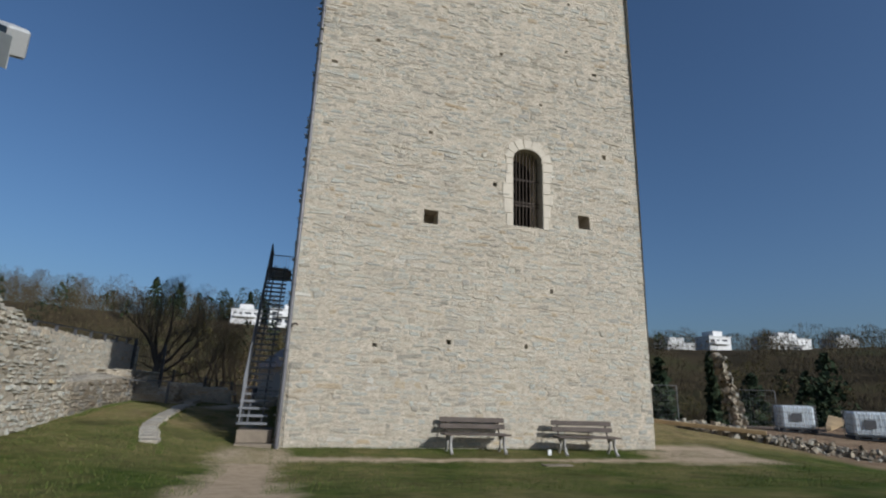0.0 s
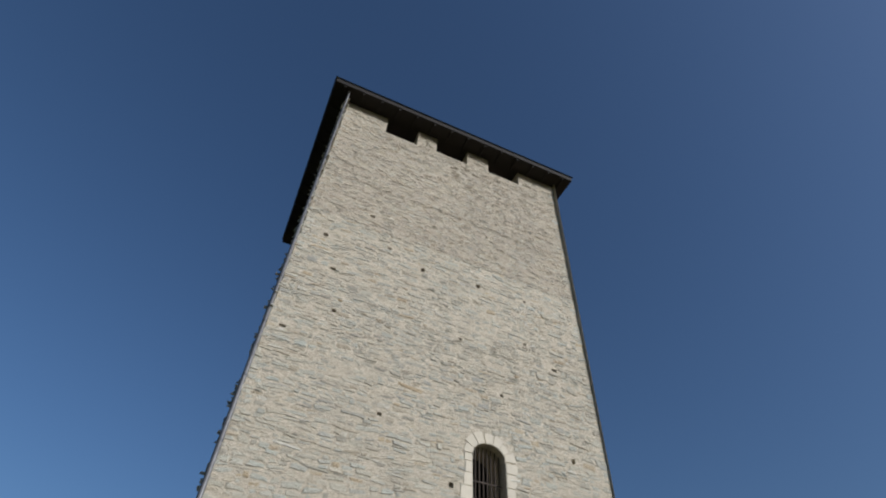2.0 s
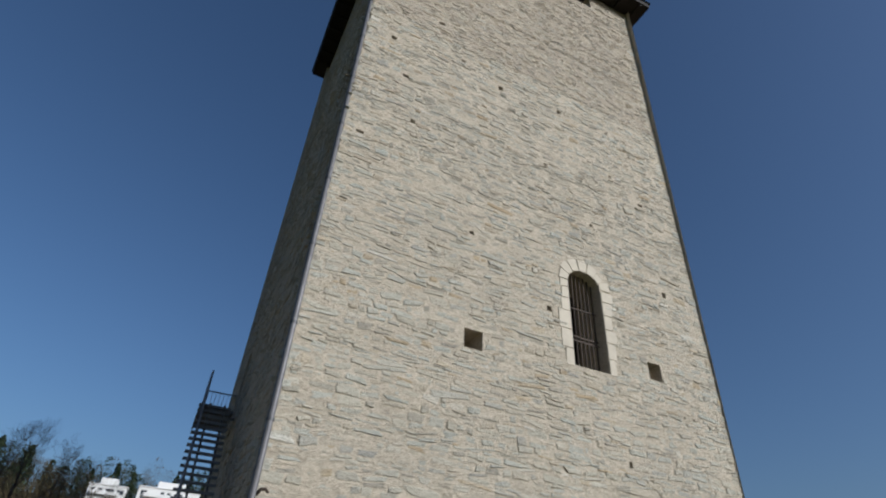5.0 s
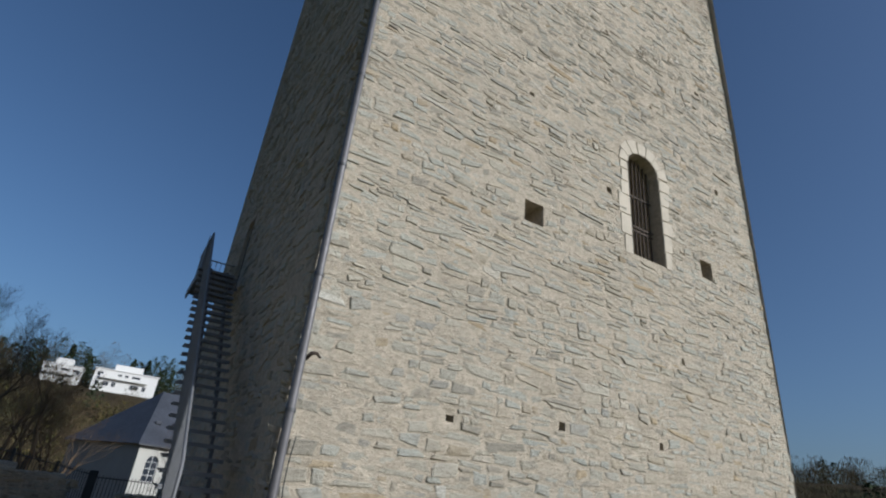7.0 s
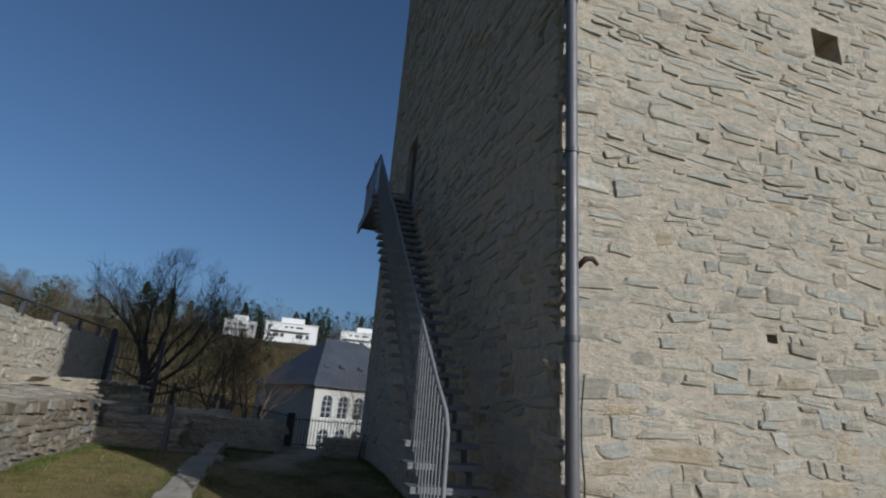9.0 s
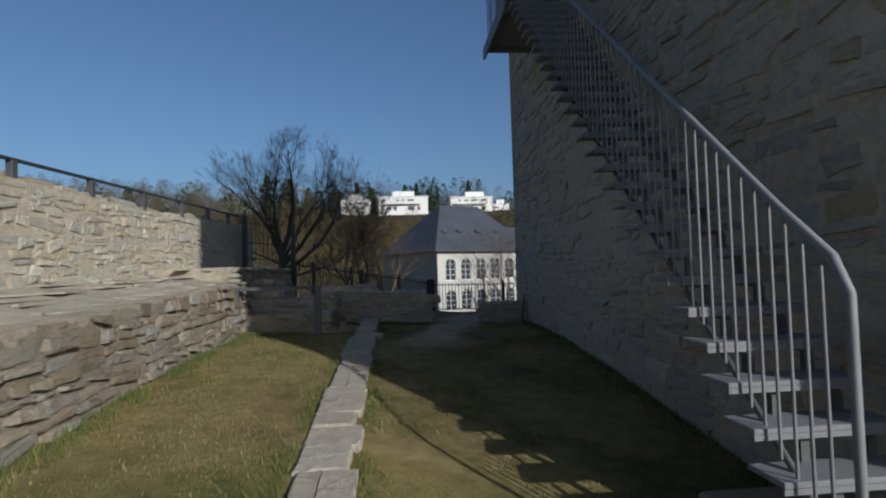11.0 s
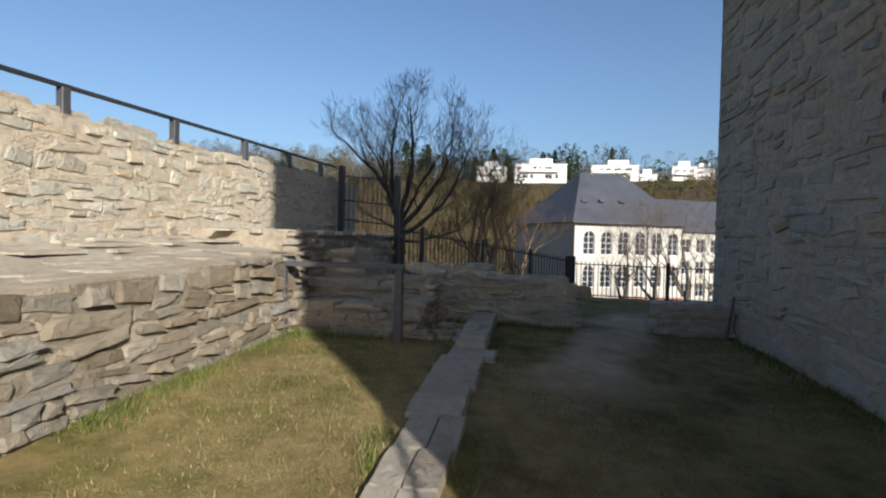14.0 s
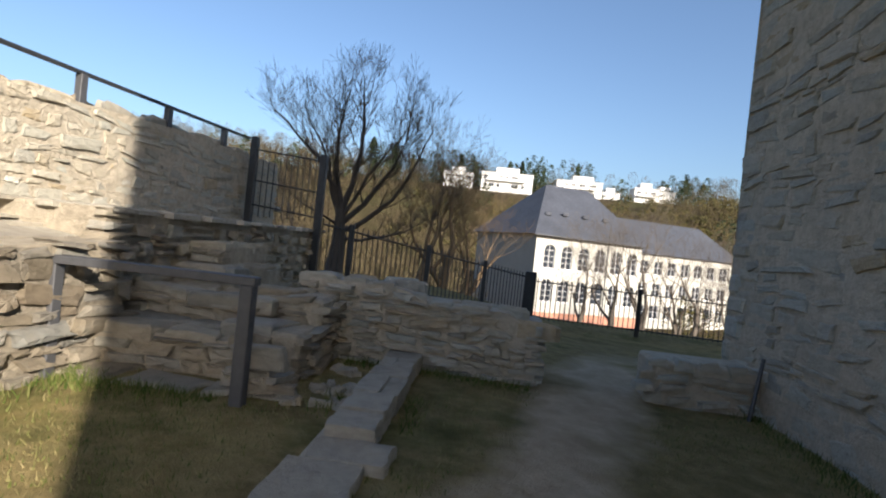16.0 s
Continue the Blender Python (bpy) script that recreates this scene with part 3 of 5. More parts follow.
part("slates", b, SLATE, roof, "dark slate covering")
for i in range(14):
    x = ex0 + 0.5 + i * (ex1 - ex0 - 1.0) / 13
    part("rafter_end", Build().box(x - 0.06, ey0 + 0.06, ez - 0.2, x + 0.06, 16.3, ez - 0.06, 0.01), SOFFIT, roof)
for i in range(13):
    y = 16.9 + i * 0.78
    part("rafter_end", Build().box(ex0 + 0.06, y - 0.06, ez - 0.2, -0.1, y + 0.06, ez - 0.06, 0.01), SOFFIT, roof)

# rain pipe on the corner
pipe = thing("rain_pipe", "grey zinc rain pipe up the tower corner", "rain pipe")
yp = lambda z: front(0, z).y - 0.16
part("tube", Build().tube([(-0.35, yp(z), z) for z in (0.55, 5, 10, 15, 20, 26.6)] + [(-0.35, 15.75, 27.25)], 0.062, 12), ZINC, pipe)
for z in [1.4 + 1.9 * i for i in range(14)]:
    part("clamp", Build().tube([(-0.35, yp(z), z - 0.025), (-0.35, yp(z), z + 0.025)], 0.074, 12).box(-0.37, yp(z) + 0.06, z - 0.015, -0.33, yp(z) + 0.2, z + 0.015), POST_STEEL, pipe)
cable = Build().tube([(-0.2 + 0.02 * math.sin(i * 1.7), front(0, 1).y - 0.07, 0.6 + i * 0.3) for i in range(9)], 0.008, 5)
tagged(part("cable", cable, DARK_STEEL), "thin black cable hanging down the tower wall", "cable")
hook = thing("iron_hook", "curved iron hook set in the tower wall", "hook")
part("hook_bar", Build().tube([(-0.30, 16.2, 3.99), (-0.28, 15.97, 4.0), (-0.24, 15.93, 4.06), (-0.17, 15.92, 4.07), (-0.11, 15.93, 4.02)], [0.028, 0.03, 0.03, 0.026, 0.018], 8), IRON, hook)


# ---- steel stair up the tower's side ----
stair = thing("steel_stair", "straight galvanised steel stair with railing against the tower", "staircase")
SX0, SX1 = -1.40, -0.62
Y0, Z0, Y1, Z1 = 16.35, 1.12, 22.4, 6.95
NS = 30
run, rise = (Y1 - Y0) / NS, (Z1 - Z0) / NS
step = Build()
step.box(SX0 - 0.1, -0.03, -0.03, SX1 - 0.045, 0.24, 0.0, 0.004)
step.box(SX0 - 0.1, -0.03, -0.06, SX1 - 0.045, -0.018, -0.03)
step_mesh = step.mesh("tread")
step_mesh.materials.append(STEEL)
for i in range(NS):
    ob = part("tread", step_mesh, None, stair)
    ob.location = (0, Y0 + i * run, Z0 + (i + 1) * rise)
for i in range(NS):
    y, z = Y0 + i * run, Z0 + (i + 1) * rise
    for x in (-1.2, -0.82):
        part("saw_bracket", Build().box(x - 0.025, y + 0.02, z - 0.085, x + 0.025, y + run + 0.05, z - 0.03).box(x - 0.025, y + run, z - 0.03, x + 0.025, y + run + 0.05, z + rise - 0.085), POST_STEEL, stair)
# landing on brackets
part("landing_floor", Build().box(-1.44, Y1, Z1 - 0.07, -0.55, 24.45, Z1, 0.006), STEEL, stair)
part("landing_edge", Build().box(-1.48, Y1 - 0.02, Z1 - 0.2, -1.44, 24.47, Z1 + 0.02), STEEL, stair)
for y in (22.9, 24.2):
    part("bracket", Build().box(-1.44, y - 0.03, Z1 - 0.14, -0.4, y + 0.03, Z1 - 0.07), STEEL, stair)
# handrail and balusters
H = 1.02
part("handrail", Build().tube([(SX0, 16.2, 1.3), (SX0, 16.2, 2.42), (SX0, 16.28, 2.58), (SX0, 16.6, 2.58 + 0.26), (SX0, Y1, Z1 + H), (SX0, 24.4, Z1 + H)], 0.022, 8), STEEL, stair)
part("stringer", Build().tube([(SX0 + 0.05, 16.4, 1.28), (SX0 + 0.05, Y1, Z1 - 0.05)], 0.02, 6), POST_STEEL, stair)
slope = (Z1 - Z0) / (Y1 - Y0)
for i in range(57):
    y = 16.35 + i * (Y1 - 16.35) / 57
    zb = 1.26 + (y - 16.35) * slope
    top = zb + 1.28 if y < 16.6 else Z1 + H - (Y1 - y) * (Z1 + H - 2.84) / (Y1 - 16.6)
    part("baluster", Build().tube([(SX0, y, zb), (SX0, y, top)], 0.009, 6), STEEL, stair)
for i in range(14):
    y = Y1 + 0.14 * (i + 0.5)
    part("baluster", Build().tube([(SX0, y, Z1), (SX0, y, Z1 + H)], 0.0075, 5), STEEL, stair)
for i in range(6):
    x = SX0 + 0.12 * (i + 0.7)
    part("baluster", Build().tube([(x, 24.4, Z1), (x, 24.4, Z1 + H)], 0.0075, 5), STEEL, stair)
part("end_rail", Build().tube([(SX0, 24.4, Z1 + H), (-0.45, 24.4, Z1 + H)], 0.022, 8), STEEL, stair)
part("spike_panel", Build().add([(-1.43, 22.85, 6.95), (-1.43, 23.25, 6.95), (-1.43, 23.25, 7.75), (-1.43, 23.05, 8.15), (-1.43, 22.85, 7.75), (-1.42, 22.85, 6.95), (-1.42, 23.25, 6.95), (-1.42, 23.25, 7.75), (-1.42, 23.05, 8.15), (-1.42, 22.85, 7.75)],
     [(0, 1, 2, 3, 4), (9, 8, 7, 6, 5), (0, 1, 6, 5), (1, 2, 7, 6), (2, 3, 8, 7), (3, 4, 9, 8), (4, 0, 5, 9)]), STEEL, stair, "pointed sheet steel end panel")
base = thing("stair_base", "stepped concrete plinth under the steel stair", "plinth")
part("lower_block", Build().box(-1.46, 16.02, 0.3, -0.48, 17.4, 0.78, 0.02), CONCRETE, base)
part("upper_block", Build().box(-1.44, 16.25, 0.78, -0.5, 17.4, 1.12, 0.02), CONCRETE, base)


# ---- benches ----
def bench(m):
    t = thing("bench", "weathered wooden slat bench with curved pale legs before the tower", "bench", group="benches at the tower")
    for i, y in enumerate((-0.08, 0.06, 0.20, 0.34)):
        part("seat_slat", Build().box(-1.02, y, 0.50, 1.02, y + 0.11, 0.545, 0.01), BENCH_WOOD, t)
    for z in (0.66, 0.84):
        b = Build().box(-1.02, 0.0, 0.0, 1.02, 0.04, 0.14, 0.01, pose(0, 0.46 + (z - 0.66) * 0.28, z, -14))
        part("back_slat", b, BENCH_WOOD, t)
    for x in (-0.82, 0.82):
        part("leg", Build().tube([(x, -0.16, 0.02), (x, -0.06, 0.12), (x, 0.05, 0.30), (x, 0.02, 0.48)], [0.05, 0.045, 0.045, 0.06], 8)
             .tube([(x, 0.46, 0.02), (x, 0.36, 0.14), (x, 0.28, 0.30), (x, 0.36, 0.48)], [0.05, 0.045, 0.045, 0.06], 8)
             .tube([(x, 0.0, 0.46), (x, 0.42, 0.46)], 0.04, 8), BENCH_LEG, t, "pale curved cast leg")
        part("back_support", Build().tube([(x, 0.40, 0.46), (x, 0.50, 0.68), (x, 0.58, 0.98)], 0.03, 6), IRON, t)
    t.matrix_world = m
    return t


bz = ground_z(5.2, 15.3)
first = bench(pose(5.22, 15.36, bz - 0.01))
copy_thing(first, pose(8.72, 15.14, ground_z(8.7, 15.1) - 0.01, 0, 0, -3))
pb = Build().box(7.36, 15.2, ground_z(7.4, 15.2) - 0.01, 7.47, 15.24, ground_z(7.4, 15.2) + 0.16, 0.004)
tagged(part("paper_sign", pb, WHITE_PAINT), "small white card standing in the grass", "card")
tagged(part("flat_stone", Build().box(6.3, 13.2, 0.5, 7.1, 13.55, ground_z(6.7, 13.4) + 0.03, 0.02), CONCRETE), "flat pale stone in the lawn", "stone")

# ---- floodlight on a pole ----
lamp = thing("floodlight", "grey floodlight with a shade plate on a tall pole", "floodlight")
m = pose(-5.72, 10.25, 8.2, 20, 25, -25) @ Matrix.Scale(1.25, 4)
part("pole", Build().tube([(-6.35, 10.3, 0.6), (-6.35, 10.3, 8.4)], [0.07, 0.05], 10), POST_STEEL, lamp)
part("arm", Build().tube([(-6.35, 10.3, 8.3), (-5.7, 10.27, 8.25)], 0.03, 8), POST_STEEL, lamp)
part("housing", Build().box(-0.28, -0.12, -0.22, 0.12, 0.2, 0.22, 0.04, m), LAMP_GREY, lamp)
part("glass", Build().box(-0.24, -0.13, -0.18, 0.08, -0.121, 0.18, 0, m), GLASS, lamp)
part("shade_plate", Build().box(0.02, -0.25, -0.36, 0.42, -0.235, 0.1, 0.0, m), LAMP_GREY, lamp, "pale grey tilted metal plate")


# ---- ruins along the yard ----
def wall_prism(b, x0, x1, ys, bottom, top):
    """A wall along y between x0 and x1 with a top that changes along ys."""
    for ya, yb in zip(ys, ys[1:]):
        vs = [(x, y, z) for x in (x0, x1) for y, z in ((ya, bottom(ya)), (yb, bottom(yb)), (yb, top(yb)), (ya, top(ya)))]
        b.add(vs, [(0, 1, 2, 3), (4, 5, 6, 7), (2, 3, 7, 6), (0, 3, 7, 4), (1, 2, 6, 5)])


LX = -6.13
low_top = lambda y: 2.24 + 0.04 * (y - 19)
lower = thing("wall_lower", "low rubble retaining wall with a paved top", "wall", "structure")
b = Build()
ys = [18.0 + 0.5 * i for i in range(14)]
wall_prism(b, -7.9, LX, ys, lambda y: 0.6, low_top)
part("core", b, RUBBLE_MORTAR, lower)
up_bottom = lambda y: 2.5 + 0.035 * (y - 20.8)
up_top = lambda y: 3.80 + 0.17 * sstep(24.5, 28.5, y)
upper = thing("wall_upper", "tall rubble enclosure wall with mossy coping", "wall", "structure")
b = Build()
ys = [16.8 + 0.5 * i for i in range(30)]
wall_prism(b, -8.5, -7.8, ys, lambda y: 0.5, up_top)
part("core", b, MORTAR, upper)
slope_b = Build()
for ya, yb in zip(ys[:17], ys[1:17]):
    slope_b.add([(LX - 0.35, ya, low_top(ya) - 0.01), (LX - 0.35, yb, low_top(yb) - 0.01), (-7.8, yb, up_bottom(yb)), (-7.8, ya, up_bottom(ya))], [(0, 1, 2, 3)])
part("terrace_bed", slope_b, PAVING, lower)

terrace = thing("terrace", "paved stone terrace behind the steps", "terrace", "structure")
b = Build().box(-7.79, 24.5, 0.6, -6.34, 29.55, 2.72)
part("core", b, RUBBLE_MORTAR, terrace)

ruin = thing("wall_ruin", "broken end of a rough rubble wall", "wall", "structure")
ruin_top = lambda y: 3.95 - 0.22 * max(0, y - 12.5) - 0.5 * max(0, y - 16.6) + 0.12 * math.sin(y * 4.1)
b = Build()
ys = [7.0 + 0.45 * i for i in range(26)]
wall_prism(b, -7.4, -6.2, ys, lambda y: 0.3, ruin_top)
part("core", b, RUBBLE_MORTAR, ruin)

# steps, their cheek and the cross wall
steps = thing("stone_steps", "worn rubble stone steps up to the terrace", "steps", "structure")
for i, (x0, x1, y, z, back) in enumerate(((-6.2, -4.86, 23.82, 1.53, 24.3), (-6.3, -4.9, 24.22, 1.84, 24.9), (-6.34, -4.95, 24.78, 2.07, 26.15), (-6.34, -5.62, 25.42, 2.25, 26.6), (-6.34, -5.92, 25.72, 2.48, 26.9))):
    part("riser_core", Build().box(x0 + 0.02, y + 0.06, 1.2, x1 - 0.02, back - 0.02, z - 0.05), RUBBLE_MORTAR, steps)
    r = random.Random(40 + i)
    low = 1.36 if i == 0 else (1.5, 1.52, 1.83, 2.05, 2.24)[i]
    zz = low
    while zz < z - 0.09 and i > 0:
        h, x = min(r.uniform(0.08, 0.13), z - 0.07 - zz), x0
        while x < x1 - 0.05:
            w = min(r.uniform(0.2, 0.5), x1 - x)
            ob = new("riser_stone", shape_mesh(r.randrange(24), RUBBLE_ONE))
            ob.parent = steps
            ob.matrix_local = Matrix(((w * 0.98, 0, 0, x + w / 2), (0, 0, -0.07, y + 0.08 + r.uniform(-0.02, 0.03)), (0, h * 0.96, 0, zz + h / 2), (0, 0, 0, 1)))
            x += w
        zz += h
    for row in range(max(1, round((back - y) / 0.45))):
        x, depth = x0, (back - y) / max(1, round((back - y) / 0.45))
        while x < x1 - 0.04:
            w = min(r.uniform(0.35, 0.75), x1 - x)
            ob = new("step_stone", shape_mesh(r.randrange(24), RUBBLE_ONE))
            ob.parent = steps
            ob.matrix_local = Matrix.LocRotScale((x + w / 2, y + depth * (row + 0.5) + r.uniform(-0.02, 0.02), z - 0.045), Euler((0, 0, r.choice((0, math.pi)))), (w * 1.0, depth * 1.02, 0.045 + r.uniform(0, 0.012)))
            x += w
cheek = thing("step_cheek", "stepped rubble cheek wall beside the steps", "wall", "structure")
part("core", Build().box(-4.86, 24.02, 1.2, -4.56, 24.48, 1.62, 0.03).box(-4.96, 24.46, 1.2, -4.57, 25.0, 1.87, 0.03).box(-4.96, 24.98, 1.2, -4.57, 25.55, 2.1, 0.03), RUBBLE_MORTAR, cheek)
cross = thing("wall_cross", "low ruined rubble cross wall", "wall", "structure")
cross_top = lambda x: 2.25 - 0.13 * sstep(-3.95, -3.8, x) - 0.22 * sstep(-2.9, -2.55, x)
b = Build()
xs = [-4.9 + 0.2 * i for i in range(12)] + [-2.6]
for xa, xb in zip(xs, xs[1:]):
    vs = [(x, y, z) for y in (25.52, 26.05) for x, z in ((xa, 1.0), (xb, 1.0), (xb, cross_top(xb)), (xa, cross_top(xa)))]
    b.add(vs, [(0, 1, 2, 3), (4, 5, 6, 7), (2, 3, 7, 6), (0, 3, 7, 4), (1, 2, 6, 5)])
part("core", b, MORTAR, cross)
stub = thing("wall_stub", "short rubble wall stub at the tower corner", "wall", "structure")
part("core", Build().box(-1.5, 25.55, 1.0, -0.5, 26.1, 1.84, 0.03), MORTAR, stub)

# steel rail before the steps
barrier = thing("steel_barrier", "simple grey steel rail on two posts before the steps", "railing")
for x in (-6.13, -4.72):
    gz = ground_z(x, 23.79)
    part("post", Build().box(x - 0.045, 23.745, gz - 0.1, x + 0.045, 23.835, 2.30, 0.006), POST_STEEL, barrier)
part("rail", Build().box(-6.19, 23.74, 2.30, -4.66, 23.84, 2.36, 0.006), POST_STEEL, barrier)

tagged(part("iron_pole", Build().tube([(-0.66, 25.42, 1.36), (-0.56, 25.47, 1.98)], 0.018, 6), POST_STEEL), "thin grey iron pole leaning at the tower foot", "pole")

# rail on the upper wall
rail_z = lambda y: 4.14 + 0.03 * (y - 24.9)
cap = thing("wall_railing", "dark flat steel rail on short posts along the wall top", "railing")
part("rail", Build().add([(x, y, rail_z(y) + dz) for y in (17.0, 30.0) for x, dz in ((-7.89, 0.0), (-7.83, 0.0), (-7.83, 0.035), (-7.89, 0.035))],
     [(0, 1, 2, 3), (4, 5, 6, 7), (0, 1, 5, 4), (1, 2, 6, 5), (2, 3, 7, 6), (3, 0, 4, 7)]), DARK_STEEL, cap)
for y in (17.6, 19.2, 20.84, 22.5, 24.17, 25.9, 27.5, 29.07):
    part("post", Build().box(-7.9, y - 0.05, up_top(y) - 0.1, -7.82, y + 0.05, rail_z(y) + 0.002, 0.004), POST_STEEL, cap)


# ---- fences ----
def fence(name, label, ends, tops, height, spacing, posts, over=0.1):
    t = thing(name, label, "fence")
    (xa, ya), (xb, yb) = ends
    n = math.hypot(xb - xa, yb - ya)
    at = lambda s: (lerp(xa, xb, s), lerp(ya, yb, s), lerp(tops[0], tops[1], s))
    for dz in (-over, -height + 0.12):
        p, q = at(0), at(1)
        part("rail", Build().tube([(p[0], p[1], p[2] + dz), (q[0], q[1], q[2] + dz)], 0.02, 6), DARK_STEEL, t)
    bar = Build().tube([(0, 0, -height + 0.06), (0, 0, 0)], 0.013, 5).mesh("bar")
    bar.materials.append(DARK_STEEL)
    k = int(n / spacing)
    for i in range(k + 1):
        ob = part("bar", bar, None, t)
        ob.location = at(i / k)
    for s in posts:
        x, y, z = at(s)
        part("post", Build().box(x - 0.05, y - 0.05, z - height - 0.4, x + 0.05, y + 0.05, z + 0.04, 0.008), DARK_STEEL, t)
    return t


fence("metal_fence", "dark wrought iron fence falling along the yard edge", ((-6.15, 29.6), (-2.1, 34.45)), (2.95, 2.2), 1.15, 0.125, (0.1, 0.42, 0.72))
fence("metal_fence", "dark wrought iron fence along the yard edge", ((-1.95, 34.5), (9.5, 34.5)), (2.12, 1.95), 1.15, 0.125, (0.24, 0.49, 0.74, 1.0))
tagged(part("corner_post", Build().box(-2.17, 34.36, 0.4, -1.88, 34.64, 2.25, 0.015), DARK_STEEL), "thick dark corner post of the fence", "post")
gate = thing("metal_gate", "dark iron bar gate between two posts on the terrace", "gate")
for x, y, z0, z1 in ((-7.62, 29.75, 2.6, 4.31), (-6.2, 29.45, 1.2, 4.05)):
    part("post", Build().box(x - 0.06, y - 0.06, z0, x + 0.06, y + 0.06, z1, 0.006), DARK_STEEL, gate)
for z in (2.98, 3.42, 3.98):
    part("gate_rail", Build().tube([(-7.6, 29.74, z + 0.1), (-6.22, 29.46, z - 0.04)], 0.016, 6), DARK_STEEL, gate)
for i in range(11):
    s = (i + 0.6) / 11.6
    x, y = lerp(-7.6, -6.22, s), lerp(29.74, 29.46, s)
    part("bar", Build().tube([(x, y, 2.86), (x, y, 4.2 - 0.14 * s)], 0.01, 5), DARK_STEEL, gate)

# ---- stone strip in the lawn ----
strip = thing("stone_strip", "sunken line of flat foundation stones in the grass", "stone path", "structure")
r = random.Random(12)
bed = Build()
for i in range(20):
    ya, yb = 15.2 + 0.5 * i, 15.7 + 0.5 * i
    xa, xb = -3.05 - 0.82 * sstep(13, 18, ya), -3.05 - 0.82 * sstep(13, 18, yb)
    bed.add([(xa - 0.18, ya, ground_z(xa, ya) + 0.03), (xa + 0.18, ya, ground_z(xa, ya) + 0.03), (xb + 0.18, yb, ground_z(xb, yb) + 0.03), (xb - 0.18, yb, ground_z(xb, yb) + 0.03)], [(0, 1, 2, 3)])
bed.box(-3.98, 23.42, 1.3, -3.72, 25.5, 1.57)
part("bed", bed, STRIP_ONE, strip, "earth and mortar between the stones")
y = 15.0
while y < 25.4:
    h = r.uniform(0.28, 0.6)
    x, wide = -3.05 - 0.82 * sstep(13, 18, y) + r.uniform(-0.03, 0.03), r.uniform(0.36, 0.46)
    raised = y > 23.3
    if raised:
        x, wide = -3.85, r.uniform(0.3, 0.34)
    elif y > 22.72:
        x, wide = -3.79, 0.46
    h = min(h, 23.34 - y + 0.05) if 22.9 < y < 23.3 else h
    parts = [(x - wide / 2, x + wide / 2)] if r.random() < 0.55 or 22.5 < y < 23.4 else [(x - wide / 2, x + r.uniform(-0.08, 0.08)), (None, x + wide / 2)]
    last, h0 = None, h
    for a, c in parts:
        a = last + 0.004 if a is None else a
        last = c
        z = 1.6 + 0.02 * (y - 23.4) + r.uniform(-0.008, 0.008) if raised else ground_z(x, y + h / 2) + r.uniform(0.05, 0.06)
        n = 20
        pts = []
        lift = z - ground_z(x, y + h / 2)
        top = lambda py_: z if raised else ground_z(x, py_) + lift
        for i in range(n):
            w = 2 * math.pi * (i + 0.5 + r.uniform(-0.08, 0.08)) / n
            co, si = math.cos(w), math.sin(w)
            k = 0.5 / (abs(co) ** 30 + abs(si) ** 30) ** (1 / 30) * r.uniform(0.94, 1.06)
            pts.append(((a + c) / 2 + (c - a) * co * k, y + h / 2 + h * si * k))
        b = Build()
        vs = [(px_, py_, top(py_) - 0.3) for px_, py_ in pts] + [(px_, py_, top(py_) - 0.018) for px_, py_ in pts]
        vs += [(lerp((a + c) / 2, px_, 0.96), lerp(y + h / 2, py_, 0.98), top(py_) + r.uniform(-0.005, 0.005)) for px_, py_ in pts]
        fs = [(k2 * n + i, k2 * n + (i + 1) % n, (k2 + 1) * n + (i + 1) % n, (k2 + 1) * n + i) for k2 in (0, 1) for i in range(n)]
        fs.append(tuple(range(2 * n, 3 * n)))
        b.add(vs, fs)
        part("stone", b, STRIP_ONE, strip)
    y += h0


# ---- trees ----
def grow(limbs, twigs, p, d, length, radius, level, r, droop=0.0):
    n = 4
    pts, rad = [p.copy()], [radius]
    for i in range(n):
        d = (d + Vector((r.uniform(-1, 1), r.uniform(-1, 1), r.uniform(-0.7, 0.9))) * 0.2 + Vector((0, 0, 0.035 - droop))).normalized()
        p = p + d * (length / n)
        pts.append(p.copy())
        rad.append(max(0.004, radius * (1 - 0.55 * (i + 1) / n)))
    (limbs if level < 2 else twigs).tube(pts, rad, 8 if level < 1 else 5 if level < 3 else 3, caps=False)
    if level >= 5:
        return
    kids = (3, 4, 4, 5, 4)[level]
    for i in range(kids):
        s = r.uniform(0.55, 1.0) if i else 1.0
        k = min(n, max(1, round(s * n)))
        q = pts[k]
        side_ = Vector((r.uniform(-1, 1), r.uniform(-1, 1), r.uniform(-0.25, 0.6))).normalized()
        spread = 0.3 if i == 0 else r.uniform(0.75, 1.25)
        nd = (d + side_ * spread).normalized()
        grow(limbs, twigs, q, nd, length * r.uniform(0.58, 0.8), rad[k] * (0.8 if i == 0 else 0.6), level + 1, r, droop)


tree = thing("tree", "large bare spring tree with many upright limbs", "tree")
limbs, twigs = Build(), Build()
r = random.Random(21)
tx, ty = -8.2, 37.5
base_z = ground_z(tx, ty) - 0.3
limbs.tube([(tx, ty, base_z), (tx, ty, base_z + 0.7), (tx + 0.05, ty, 2.4), (tx + 0.02, ty, 3.7)], [0.36, 0.27, 0.22, 0.14], 10, caps=False)
